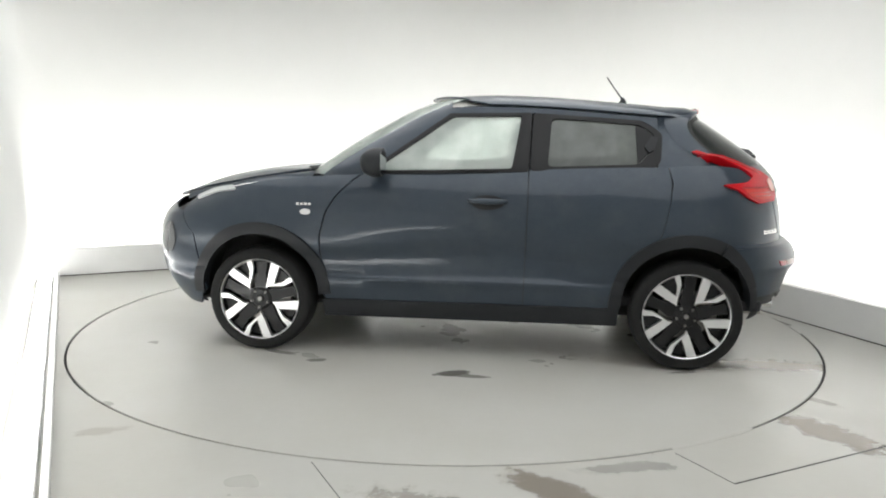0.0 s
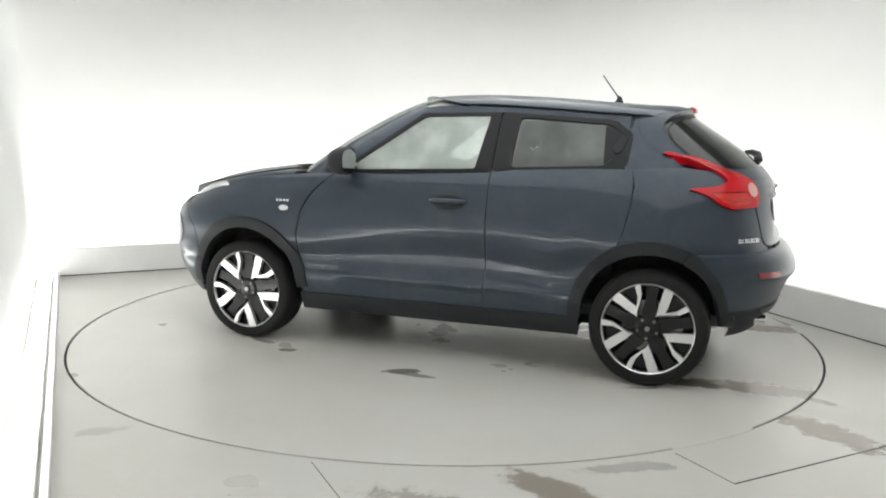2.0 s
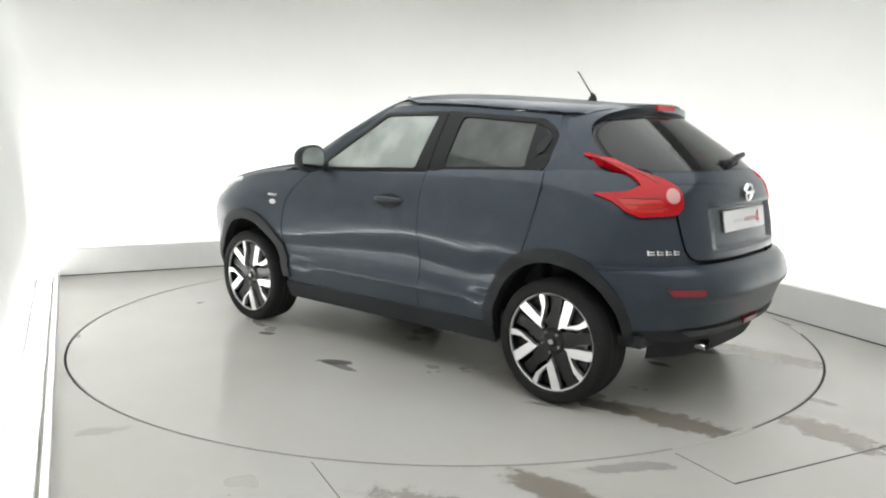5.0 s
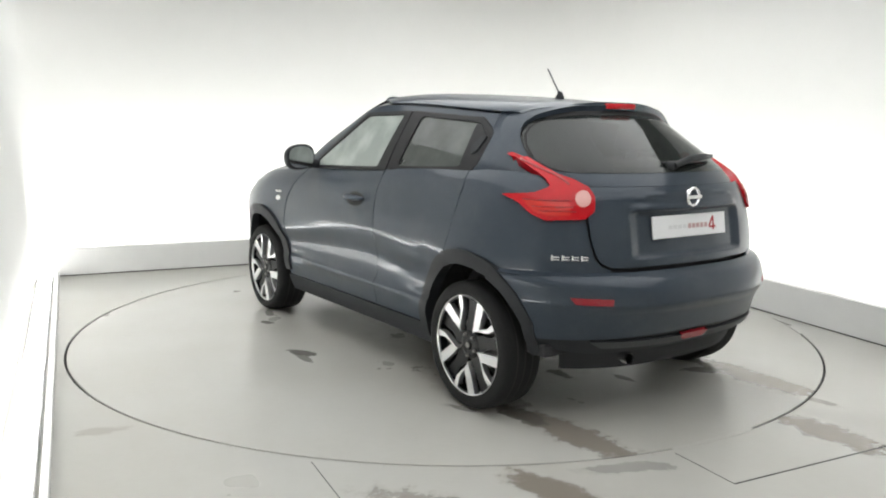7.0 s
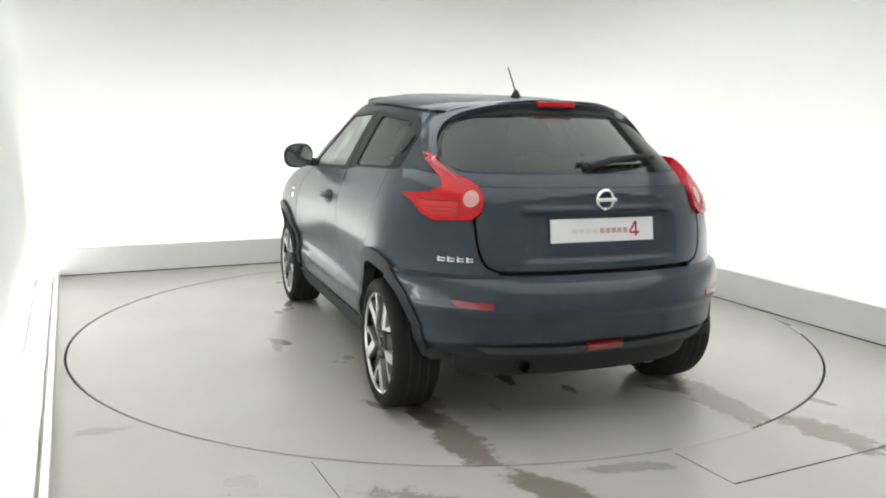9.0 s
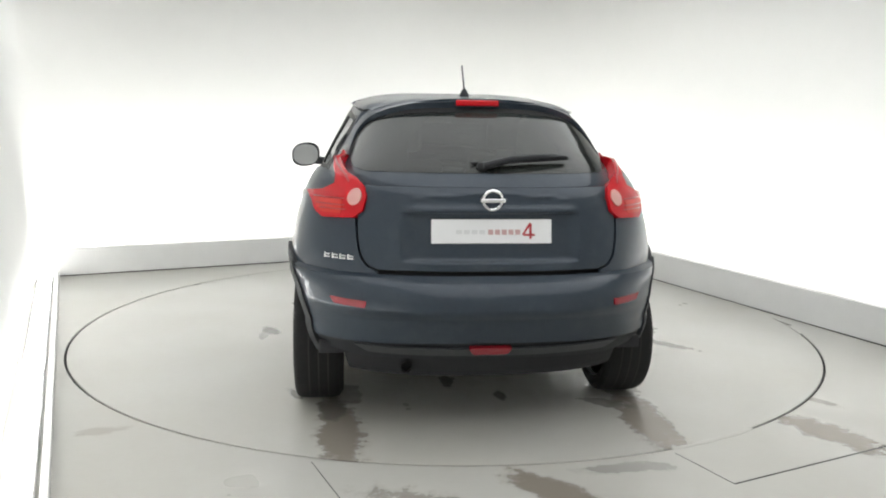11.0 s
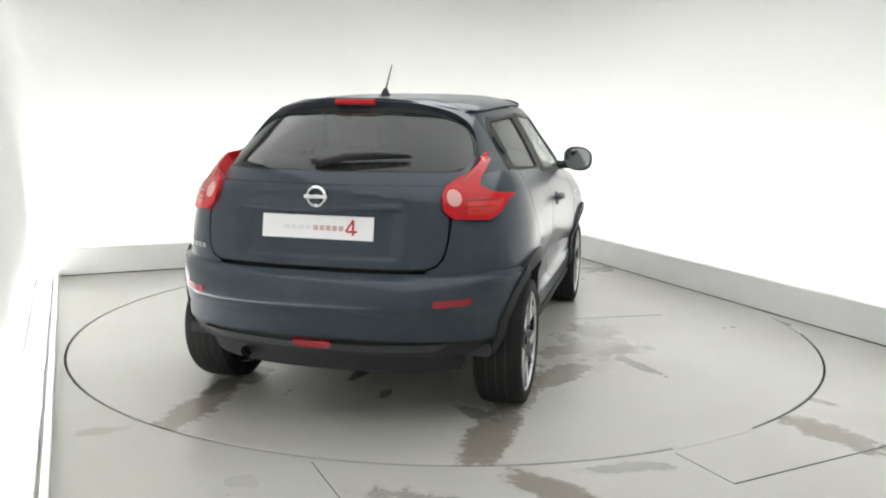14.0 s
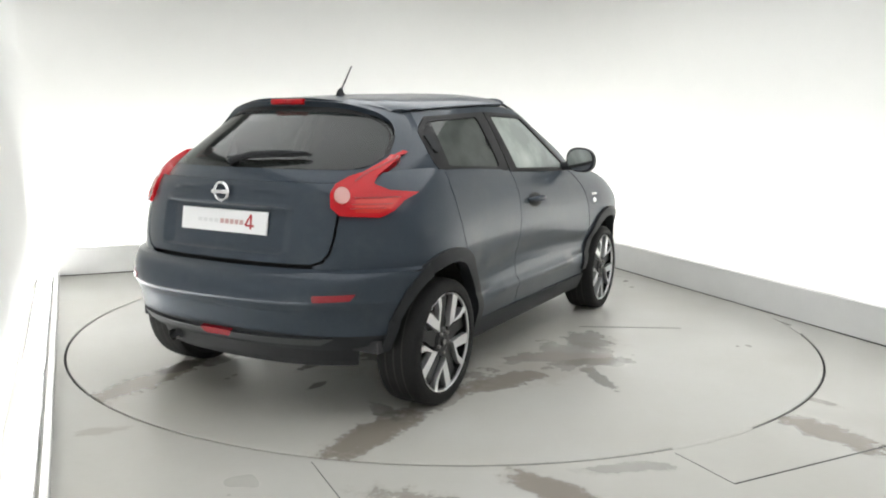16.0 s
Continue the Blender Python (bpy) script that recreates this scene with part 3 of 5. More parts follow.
def cabin(s, z):
    xf, xr = screen_x(z), -hatch_x(z)
    mf, mr = xf - CAB_END, xr + CAB_END

    def w(x):
        k = max(0.0, (z - 1.12) / 0.33)
        return cab_base(x) + (cab_top(x) - cab_base(x)) * k ** 1.12
    # s beyond 10 counts from the front end's beginning, below -10 from the rear end's
    if s > 9:
        e, m, sg = (s - 10) / 1.0, mf, 1
    elif s < -9:
        e, m, sg = (-10 - s) / 1.0, mr, -1
    else:
        return Vector((s, w(s), z))
    side = 1.0
    if e > 1:
        e, side = 2 - e, -1.0
    e = max(0.0, e)
    ph = e * math.pi / 2
    x = m + sg * CAB_END * math.sin(ph) ** (2 / CAB_N)
    return Vector((x, side * w(x) * max(0.0, math.cos(ph)) ** (2 / CAB_N), z))


roof_mid = spline((0.38, 1.518), (0.31, 1.536), (0.2, 1.556), (0.05, 1.571), (-0.15, 1.577), (-0.4, 1.570), (-0.7, 1.552), (-1.0, 1.530), (-1.2, 1.514), (-1.35, 1.500), (-1.45, 1.488))


def cabin_e(x, z, front):
    """How far round the cabin's front or rear end the place x lies."""
    f = (x - screen_x(z) + CAB_END) if front else (-hatch_x(z) + CAB_END - x)
    f = min(0.999, max(0.0, f / CAB_END))
    return math.asin(f ** (CAB_N / 2)) / (math.pi / 2)


def cabin_at(x, z):
    """The cabin's flank at x, round its ends too."""
    if x > screen_x(z) - CAB_END:
        return cabin(10 + cabin_e(x, z, True), z)
    if x < -hatch_x(z) + CAB_END:
        return cabin(-10 - cabin_e(x, z, False), z)
    return cabin(x, z)


def cabin_width(x, z):
    return cabin_at(x, z).y


def roof(x, y):
    zc = roof_mid(x)
    zr = zc - 0.082
    w = cabin_width(x, zr) + 0.002
    k = min(1.0, abs(y) / w)
    return Vector((x, y, zr + (zc - zr) * (1 - k ** 3.6) ** 0.58))


bonnet_mid = spline((0.98, 1.108), (1.2, 1.100), (1.45, 1.076), (1.7, 1.026), (1.88, 0.955), (1.99, 0.885), (2.08, 0.80))


def bonnet(x, y):
    zc = bonnet_mid(x)
    edge = belt(x) + 0.012
    k = min(1.2, abs(y) / 0.74)
    return Vector((x, y, zc + (edge - zc) * k ** 2.4 + 0.012 * bell(abs(y), 0.5, 0.1) * bell(x, 1.3, 0.4)))


def cast(surfs, direction, across, origin):
    """A surface (h, z): where rays along -direction, h along across, meet the given meshes from outside."""
    d, a, o = Vector(direction).normalized(), Vector(across).normalized(), Vector(origin)
    vs, fs = [], []
    for f, (a0, a1, na), (b0, b1, nb) in surfs:
        base = len(vs)
        for i in range(na + 1):
            for j in range(nb + 1):
                vs.append(f(a0 + (a1 - a0) * i / na, b0 + (b1 - b0) * j / nb))
        for i in range(na):
            for j in range(nb):
                k = base + i * (nb + 1) + j
                fs.append((k, k + nb + 1, k + nb + 2, k + 1))
    tree = BVHTree.FromPolygons(vs, fs)
    last = {}

    def f(h, z):
        p = o + a * h
        p.z = z
        hit = tree.ray_cast(p + d * 2.0, -d, 4.0)[0]
        if hit is None:
            hit = last.get("p", p)
        last["p"] = hit
        return hit.copy()
    return f


HOUSE = [(flank, (-3.4, 1.8, 150), (0.5, 1.22, 60)), (cabin, (-1.3, 0.5, 50), (1.06, 1.47, 30)), (cabin, (-11.0, -10.0, 50), (1.06, 1.47, 30))]
MIRROR_Y = Vector((1, -1, 1))


# ---------------------------------------------------------------- the car
car = tagged(new("car"), "dark blue-grey compact crossover car with black wheel-arch trim", "car")


def both(make):
    """Runs make(surface wrapper, sign, flip) for the left and the right side."""
    make(lambda f: f, 1, False)
    make(mirrored, -1, True)


ARCH_R = 0.392
ARCH_Z = HUB_Z + 0.036


def body_panels(side, sg, flip):
    f, c, ca = side(flank), side(cabin), side(cabin_at)
    # front wing
    poly = [(0.86, 0.33), (0.885, 0.52), (0.885, 0.72), (0.85, 0.86), (0.79, 0.96), (0.70, 1.05), (0.655, 1.086)]
    poly += [(x, belt(x) - 0.002) for x in (0.8, 0.95, 1.1, 1.19)]
    poly += [(end_s(x, belt(x) - 0.01), belt(x) - 0.004) for x in (1.35, 1.5, 1.62, 1.72)]
    s0 = end_s(1.70, 0.70)
    poly += [(end_s(1.79, 0.84), 0.84), (s0, 0.70), (end_s(1.66, 0.52), 0.52)]
    wing_arch = [(AXLE + ARCH_R * math.cos(radians(a)), ARCH_Z + ARCH_R * math.sin(radians(a))) for a in range(30, 181, 6)]
    poly += [(x if x < FRONT_M else end_s(x, z), z) for x, z in wing_arch]
    skin("front_wing", f, poly, M_PAINT, car, flip=not flip)
    # doors
    front = [(0.855, 0.30), (0.88, 0.50), (0.88, 0.72), (0.845, 0.86), (0.785, 0.96), (0.695, 1.05), (0.64, 1.088)]
    front += [(x, belt(x) - 0.002) for x in (0.5, 0.3, 0.1, -0.1, -0.3)] + [(-0.345, belt(-0.345) - 0.002), (-0.345, 0.9), (-0.33, 0.30)]
    door = skin("front_door", f, rounded(front, 0.03, 3), M_PAINT, car, h=0.017, flip=not flip)
    rear_arch = [(-AXLE + ARCH_R * math.cos(radians(a)), ARCH_Z + ARCH_R * math.sin(radians(a))) for a in range(0, 70, 6)]
    rear = [(-0.331, 0.30), (-0.346, 0.9), (-0.346, belt(-0.346) - 0.002)] + [(x, belt(x) - 0.002) for x in (-0.5, -0.7, -0.9, -1.05)]
    rear += [(-1.135, belt(-1.135) - 0.002), (-1.15, 1.08), (-1.145, 0.98), (-1.12, 0.85), (-1.09, 0.755), (-1.075, 0.70)]
    rear += rear_arch[::-1][2:] + [(-0.875, 0.30)]
    door2 = skin("rear_door", f, rear, M_PAINT, car, h=0.017, flip=not flip)
    # rear quarter, round to the tailgate
    q = [(-1.136, belt(-1.136) - 0.002), (-1.151, 1.08), (-1.146, 0.98), (-1.121, 0.85), (-1.092, 0.76)]
    arch2 = [(-AXLE + ARCH_R * math.cos(radians(a)), ARCH_Z + ARCH_R * math.sin(radians(a))) for a in range(66, 160, 6)]
    q += [(x if x > REAR_M else end_s(x, z), z) for x, z in arch2]
    q += [(end_s(-1.66, 0.52), 0.52), (end_s(-1.70, 0.62), 0.62), (rear_s(0.64, 0.70), 0.70), (rear_s(0.50, 0.705), 0.705), (rear_s(0.50, 0.747), 0.747),
          (rear_s(0.545, 0.765), 0.765), (rear_s(0.572, 0.80), 0.80), (rear_s(0.583, 0.85), 0.85), (rear_s(0.59, 0.92), 0.92), (rear_s(0.59, 1.0), 1.0), (rear_s(0.58, 1.06), 1.06), (rear_s(0.575, 1.115), 1.115)]
    q += [(end_s(-1.55, 1.16), 1.16), (end_s(-1.40, 1.175), 1.175), (end_s(-1.25, 1.175), 1.175)]
    skin("rear_quarter", f, q, M_PAINT, car, flip=not flip)
    # pillars and frames of the cabin
    # windows: outlines in x and height
    glass1 = rounded([(0.575, 1.108), (0.115, 1.432), (-0.292, 1.440), (-0.246, 1.137)], 0.02, 3)
    glass2 = rounded([(-0.452, 1.150), (-0.470, 1.432), (-0.985, 1.398), (-1.070, 1.340), (-1.064, 1.268), (-0.975, 1.172)], 0.035, 4)
    frame1 = rounded([(0.635, 1.088), (0.135, 1.452), (-0.352, 1.462), (-0.345, 1.118)], 0.02, 3)
    frame2 = rounded([(-0.352, 1.124), (-0.358, 1.462), (-0.995, 1.424), (-1.112, 1.350), (-1.100, 1.185), (-1.06, 1.148)], 0.03, 4)
    surround(c, frame1, glass1, M_GLOSSBLACK, door, flip)
    surround(c, frame2, glass2, M_GLOSSBLACK, door2, flip)
    skin("window_glass", c, glass1, M_GLASS, door, "clear side window with a painted pale light veil", off=-0.006, depth=0.003, gap=0.0, flip=not flip)
    skin("window_glass", c, glass2, M_TINT, door2, "dark tinted side window", off=-0.006, depth=0.003, gap=0.0, flip=not flip)
    # hidden door handle at the rear window's end, on its black panel
    blank = rounded([(-0.968, 1.182), (-0.955, 1.396), (-0.99, 1.392), (-1.062, 1.338), (-1.058, 1.27), (-0.985, 1.188)], 0.012, 3)
    skin("handle_panel", c, blank, M_GLOSSBLACK, door2, "black panel behind the handle", off=-0.002, depth=0.004, gap=0, flip=not flip)
    hid = rounded([(-1.005, 1.270), (-1.045, 1.330), (-1.085, 1.325), (-1.060, 1.250), (-1.03, 1.235)], 0.012, 3)
    skin("door_handle", c, hid, M_PLASTIC, door2, "black door handle beside the window", off=0.010, depth=0.016, gap=0, flip=not flip)
    # cant rail, from the front pillar to the rear quarter
    top = lambda x: roof_mid(x) - 0.080
    def rail(u, v):
        x = 0.16 - 1.245 * u
        zlo = 1.452 if x > -0.36 else (1.462 + (x + 0.36) * (1.462 - 1.424) / 0.64 if x > -1.0 else 1.424 - (-1.0 - x) * 0.63)
        return ca(x, zlo + (top(x) - zlo) * v)
    grid_surface("roof_rail", rail, 40, 5, M_PAINT, car, flip=flip)
    def under_roof(p):
        p.z = min(p.z, roof(p.x, p.y).z + 0.001)
        return p

    # front pillar: between the door's frame and the windscreen
    def a_pillar(u, v):
        z = 1.07 + (1.520 - 1.07) * v
        xa = max(0.132, 0.655 - (z - 1.07) / (1.452 - 1.088) * 0.50)
        mf = screen_x(z) - CAB_END
        if xa > mf:
            e0 = cabin_e(xa, z, True)
            return under_roof(c(10 + e0 + (max(0.30, e0 + 0.02) - e0) * u, z))
        if u < 0.5:
            return under_roof(c(xa + (mf - xa) * u * 2, z))
        return under_roof(c(10 + (u - 0.5) * 2 * 0.30, z))
    grid_surface("front_pillar", a_pillar, 10, 16, M_PAINT, car, flip=not flip)
    # rear pillar, from the rear door round to the screen
    def d_pillar(u, v):
        z = 1.10 + (1.462 - 1.10) * v
        xa = -1.085
        mr = -hatch_x(z) + CAB_END
        if mr > xa:
            mr = xa
        if u < 0.5:
            return under_roof(c(xa + (mr - xa) * u * 2, z))
        base = 0.0
        if -hatch_x(z) + CAB_END > xa:
            f0 = min(1, (-hatch_x(z) + CAB_END - xa) / CAB_END)
            base = math.asin(f0 ** (CAB_N / 2)) / (math.pi / 2)
        return under_roof(c(-10 - (base + (u - 0.5) * 2 * (0.64 + 0.16 * max(0, v - 0.6) / 0.4 - base)), z))
    grid_surface("rear_pillar", d_pillar, 16, 22, M_PAINT, car, flip=flip)
    # wheel-arch trim, sill, cladding
    for cx in (AXLE, -AXLE):
        outer, inn = [], []
        rng = range(-2, 183, 5) if cx > 0 else range(-2, 129, 5)
        for a in rng:
            for r, li in ((0.440, outer), (0.372, inn)):
                x, z = cx + r * math.cos(radians(a)), ARCH_Z + r * math.sin(radians(a))
                z = max(z, 0.245)
                li.append(((x if REAR_M < x < FRONT_M else end_s(x, z)), z))
        skin("wheel_arch_trim", f, outer + inn[::-1], M_PLASTIC, car, "black plastic wheel-arch trim", h=0.025, off=0.016, depth=0.06, gap=0, flip=not flip)
        wheel_well(cx, sg)
    skin("sill", f, rounded([(0.875, 0.335), (-0.885, 0.345), (-0.885, 0.235), (0.875, 0.225)], 0.01, 2), M_PLASTIC, car, "black plastic sill", off=0.012, depth=0.05, flip=not flip)
    # wing badges
    skin("wing_badge", f, [(0.968 + 0.033 * math.cos(2 * math.pi * i / 20), 0.862 + 0.017 * math.sin(2 * math.pi * i / 20)) for i in range(20)], M_CHROME, car, "small chrome oval badge", h=0.012, off=0.006, depth=0.006, gap=0, flip=not flip)
    for k in range(4):
        x = 0.935 + k * 0.024
        skin("badge_bar", f, [(x, 0.900), (x + 0.017, 0.900), (x + 0.017, 0.914), (x, 0.914)], M_CHROME, car, "chrome bar", h=0.01, off=0.005, depth=0.005, gap=0, flip=not flip)
    # handle: a bowl and a bar over it
    skin("handle_bowl", f, [(-0.115 + 0.098 * math.cos(2 * math.pi * i / 28), 0.942 + 0.043 * math.sin(2 * math.pi * i / 28)) for i in range(28)], M_INNER, door, "dark handle bowl", h=0.02, off=0.002, depth=0.002, gap=0, flip=not flip)
    bm = bmesh.new()
    y = flank(-0.115, 0.95).y
    pts = [(-0.225 + 0.22 * i / 12, (y + 0.005 + 0.034 * math.sin(math.pi * i / 12) ** 0.5) * sg, 0.952) for i in range(13)]
    tube(pts, [0.008 + 0.010 * math.sin(math.pi * i / 12) ** 0.5 for i in range(13)], 10, bm)
    part("door_handle", bm, M_PAINT, door, smooth=True)
    # running lamp on the wing, round head lamp in the nose
    lamp = rounded([(end_s(1.42, 0.97), 0.978), (end_s(1.56, 0.95), 0.955), (end_s(1.70, 0.9), 0.905), (end_s(1.72, 0.9), 0.925), (end_s(1.60, 0.96), 0.972), (end_s(1.45, 0.99), 0.998)], 0.02, 3)
    skin("running_lamp", f, lamp, M_HEADLAMP, car, "clear running lamp on the wing", h=0.02, off=0.012, depth=0.02, gap=0, flip=not flip)
    hl = arc(end_s(1.93, 0.64), 0.66, 0.10, 0, 360, 24)[:-1]
    skin("head_lamp", f, hl, M_NOSELAMP, car, "round smoked head lamp in the nose", h=0.03, off=0.006, depth=0.02, gap=0, flip=not flip)
    # tail lamp
    tl = side(cast(HOUSE, (-0.77, 0.63, 0), (-0.63, -0.77, 0), (-1.6, 0.69, 0)))
    red = rounded([(-0.172, 1.242), (-0.145, 1.250), (-0.045, 1.208), (0.055, 1.157), (0.129, 1.135), (0.188, 1.105), (0.215, 1.067), (0.214, 1.005),
                   (0.173, 0.970), (-0.003, 0.962), (-0.067, 0.989), (-0.119, 1.034), (-0.195, 1.066), (-0.050, 1.078), (0.020, 1.106), (-0.004, 1.142), (-0.085, 1.196)], 0.008, 3)
    lampo = skin("tail_lamp", tl, red, M_REDLAMP, car, "red boomerang tail lamp", h=0.018, off=0.016, depth=0.05, gap=0, flip=flip)
    skin("lens", tl, arc(0.162, 1.056, 0.034, 0, 360, 24)[:-1], M_LENS, lampo, "round clear lens", h=0.012, off=0.021, depth=0.01, gap=0, flip=flip)
    skin("indicator", tl, rounded([(-0.10, 1.045), (-0.055, 1.000), (0.0, 0.982), (0.11, 0.985), (0.105, 1.040)], 0.01, 3), M_ORANGE, lampo, "amber indicator segment", h=0.015, off=0.019, depth=0.008, gap=0, flip=flip)
    for z0, a0, a1 in ((1.000, -0.03, 0.13), (1.018, -0.06, 0.12), (1.046, -0.10, 0.11)):
        skin("lamp_rib", tl, [(a0, z0), (a1, z0), (a1, z0 + 0.004), (a0, z0 + 0.004)], M_LAMPRIB, lampo, "faint lamp rib", h=0.02, off=0.0205, depth=0.004, gap=0, flip=flip)
    skin("lamp_rib", tl, [(-0.13, 1.222), (0.06, 1.140), (0.10, 1.112), (0.105, 1.118), (0.065, 1.147), (-0.13, 1.228)], M_LAMPRIB, lampo, "faint lamp rib", h=0.02, off=0.018, depth=0.004, gap=0, flip=flip)
    # mirror
    mirror_parts(sg)


def surround(c, outer, inner, mat, parent, flip):
    """A window's frame: the band between two outlines."""
    # walk round both outlines by angle from the middle of the glass
    cx = sum(p[0] for p in inner) / len(inner)
    cz = sum(p[1] for p in inner) / len(inner)

    def meet(poly, ang):
        d = Vector((math.cos(ang), math.sin(ang)))
        best = None
        for i in range(len(poly)):
            p, q = Vector(poly[i - 1]) - Vector((cx, cz)), Vector(poly[i]) - Vector((cx, cz))
            e = q - p
            den = d.x * e.y - d.y * e.x
            if abs(den) < 1e-9:
                continue
            k = (p.x * e.y - p.y * e.x) / den
            u = (p.x * d.y - p.y * d.x) / den
            if k > 0 and -1e-6 <= u <= 1 + 1e-6 and (best is None or k > best):
                best = k
        return (cx + d.x * best, cz + d.y * best)
    angs = sorted({math.atan2(p[1] - cz, p[0] - cx) for p in inner + outer} | {2 * math.pi * i / 60 - math.pi for i in range(60)})
    bm = bmesh.new()
    rows = []
    for a in angs:
        o, i = meet(outer, a), meet(inner, a)
        row = []
        for k, lift in ((0, -0.02), (0, 0.002), (0.5, 0.002), (1, 0.002), (1, -0.016)):
            x, z = o[0] + (i[0] - o[0]) * k, o[1] + (i[1] - o[1]) * k
            p = c(x, z)
            row.append(bm.verts.new(p + Vector((0, -lift if flip else lift, lift * 0.4))))
        rows.append(row)
    n = len(rows)
    for i in range(n):
        a, b = rows[i - 1], rows[i]
        for k in range(4):
            q = (a[k], b[k], b[k + 1], a[k + 1])
            bm.faces.new(q)
    bmesh.ops.recalc_face_normals(bm, faces=bm.faces)
    return soft_edges(part("window_frame", bm, mat, parent, "gloss black window frame"), 35)


def wheel_well(cx, sg):
    """The dark liner over a wheel."""
    bm = bmesh.new()
    rows = []
    for a in (range(-8, 189, 7) if cx > 0 else range(-8, 150, 7)):
        x, z = cx + 0.40 * math.cos(radians(a)), ARCH_Z + 0.40 * math.sin(radians(a))
        rows.append([bm.verts.new((x, sg * y, z)) for y in (0.79, 0.70, 0.52)])
    for p, q in zip(rows, rows[1:]):
        for k in range(2):
            bm.faces.new((p[k], q[k], q[k + 1], p[k + 1]))
    bm.faces.new([r[2] for r in rows])
    part("wheel_well", bm, M_ENGINE, car, "dark wheel-well liner", smooth=False)


def mirror_parts(sg):
    """A door mirror: painted cap, black foot, glass to the rear."""
    bm = bmesh.new()
    bmesh.ops.create_uvsphere(bm, u_segments=28, v_segments=16, radius=1.0)
    for v in bm.verts:
        x, y, z = v.co
        z = math.copysign(abs(z) ** 0.8, z)
        y = math.copysign(abs(y) ** 0.85, y)
        x = max(x, -0.25)
        v.co = Vector((0.515 + x * 0.105, sg * (0.925 + y * 0.098), 1.165 + z * 0.083 - 0.008 * y))
    cap = part("door_mirror", bm, M_PLASTIC, car, "black door mirror housing", smooth=True)
    soft_edges(cap, 50)
    bm = bmesh.new()
    ring = [bm.verts.new((0.4865, sg * (0.925 + 0.086 * math.copysign(abs(math.cos(a)) ** 0.8, math.cos(a))), 1.165 + 0.071 * math.copysign(abs(math.sin(a)) ** 0.8, math.sin(a))))
            for a in [2 * math.pi * i / 28 for i in range(28)]]
    bm.faces.new(ring)
    ex = bmesh.ops.extrude_face_region(bm, geom=bm.faces[:])
    for v in [g for g in ex["geom"] if isinstance(g, bmesh.types.BMVert)]:
        v.co.x += 0.006
    bmesh.ops.recalc_face_normals(bm, faces=bm.faces)
    part("mirror_glass", bm, M_MIRROR, cap, "mirror glass")
    foot = tube([(0.555, sg * 0.745, 1.118), (0.54, sg * 0.79, 1.118), (0.525, sg * 0.87, 1.125)], [0.034, 0.03, 0.028], 12)
    part("mirror_foot", foot, M_PLASTIC, cap, "black mirror foot", smooth=True)


both(body_panels)

# panels on the car's middle
MIDR = REAR_M - END                       # s at the tail's middle


def tail_span(y, z, tail=tail_x):
    return rear_s(y, z, tail)


GATE_EDGE = ((0.495, 0.754), (0.538, 0.771), (0.564, 0.804), (0.575, 0.852), (0.582, 0.92), (0.582, 1.0), (0.572, 1.06), (0.56, 1.115))
gate = [(tail_span(y, z), z) for y, z in GATE_EDGE]
gate_r = [(tail_span(-y, z), z) for y, z in GATE_EDGE[::-1]]


def gate_surface(s, z):
    """The tailgate, with its number-plate recess and the lip over it."""
    p = flank(s, z)
    y = abs(p.y)
    k = min(1, max(0, (0.40 - y) / 0.06))
    inset = 0.026 * k * min(1, max(0, (1.004 - z) / 0.008)) * min(1, max(0, (z - 0.793) / 0.012))
    lip = 0.010 * k * bell(z, 1.016, 0.016)
    arch = 0.005 * min(1, max(0, (0.36 - y) / 0.04)) * bell(z, 1.086 - 0.20 * y * y, 0.007)
    p.x += inset - lip - arch
    return p


tailgate = skin("tailgate", gate_surface, gate + gate_r, M_PAINT, car, "tailgate with a recess for the number plate", h=0.015, flip=True)

# tailgate's upper part and the rear screen
back = cast([(cabin, (-12.0, -10.0, 120), (1.06, 1.50, 44))], (-1, 0, 0), (0, -1, 0), (0, 0, 0))
SCREEN_EDGE = ((0.72, 1.168), (0.52, 1.168), (0.36, 1.168), (0.24, 1.182), (0.16, 1.215), (0.13, 1.265), (0.15, 1.325), (0.25, 1.385), (0.40, 1.422), (0.62, 1.442), (0.82, 1.450))
scr = [(-10 - e, z) for e, z in SCREEN_EDGE] + [(-12 + e, z) for e, z in SCREEN_EDGE[::-1]]
skin("rear_window", cabin, rounded(scr, 0.02, 2), M_SCREEN, tailgate, "dark tinted rear window", h=0.03, off=0.006, depth=0.006, gap=0, flip=True)
for k in range(11):
    z = 1.200 + 0.021 * k
    skin("heater_line", back, [(-0.40, z), (0.40, z), (0.40, z + 0.001), (-0.40, z + 0.001)], M_SCREENLINE, tailgate, "thin heater line", h=0.08, off=0.002, depth=0.001, gap=0)
band = [(-0.565, 1.112), (-0.56, 1.185), (-0.3, 1.172), (0, 1.168), (0.3, 1.172), (0.56, 1.185), (0.565, 1.112), (0.3, 1.112), (0, 1.112), (-0.3, 1.112)]
skin("tailgate_top", back, band, M_PAINT, tailgate, h=0.025, off=0.004, depth=0.01, gap=0, flip=False)

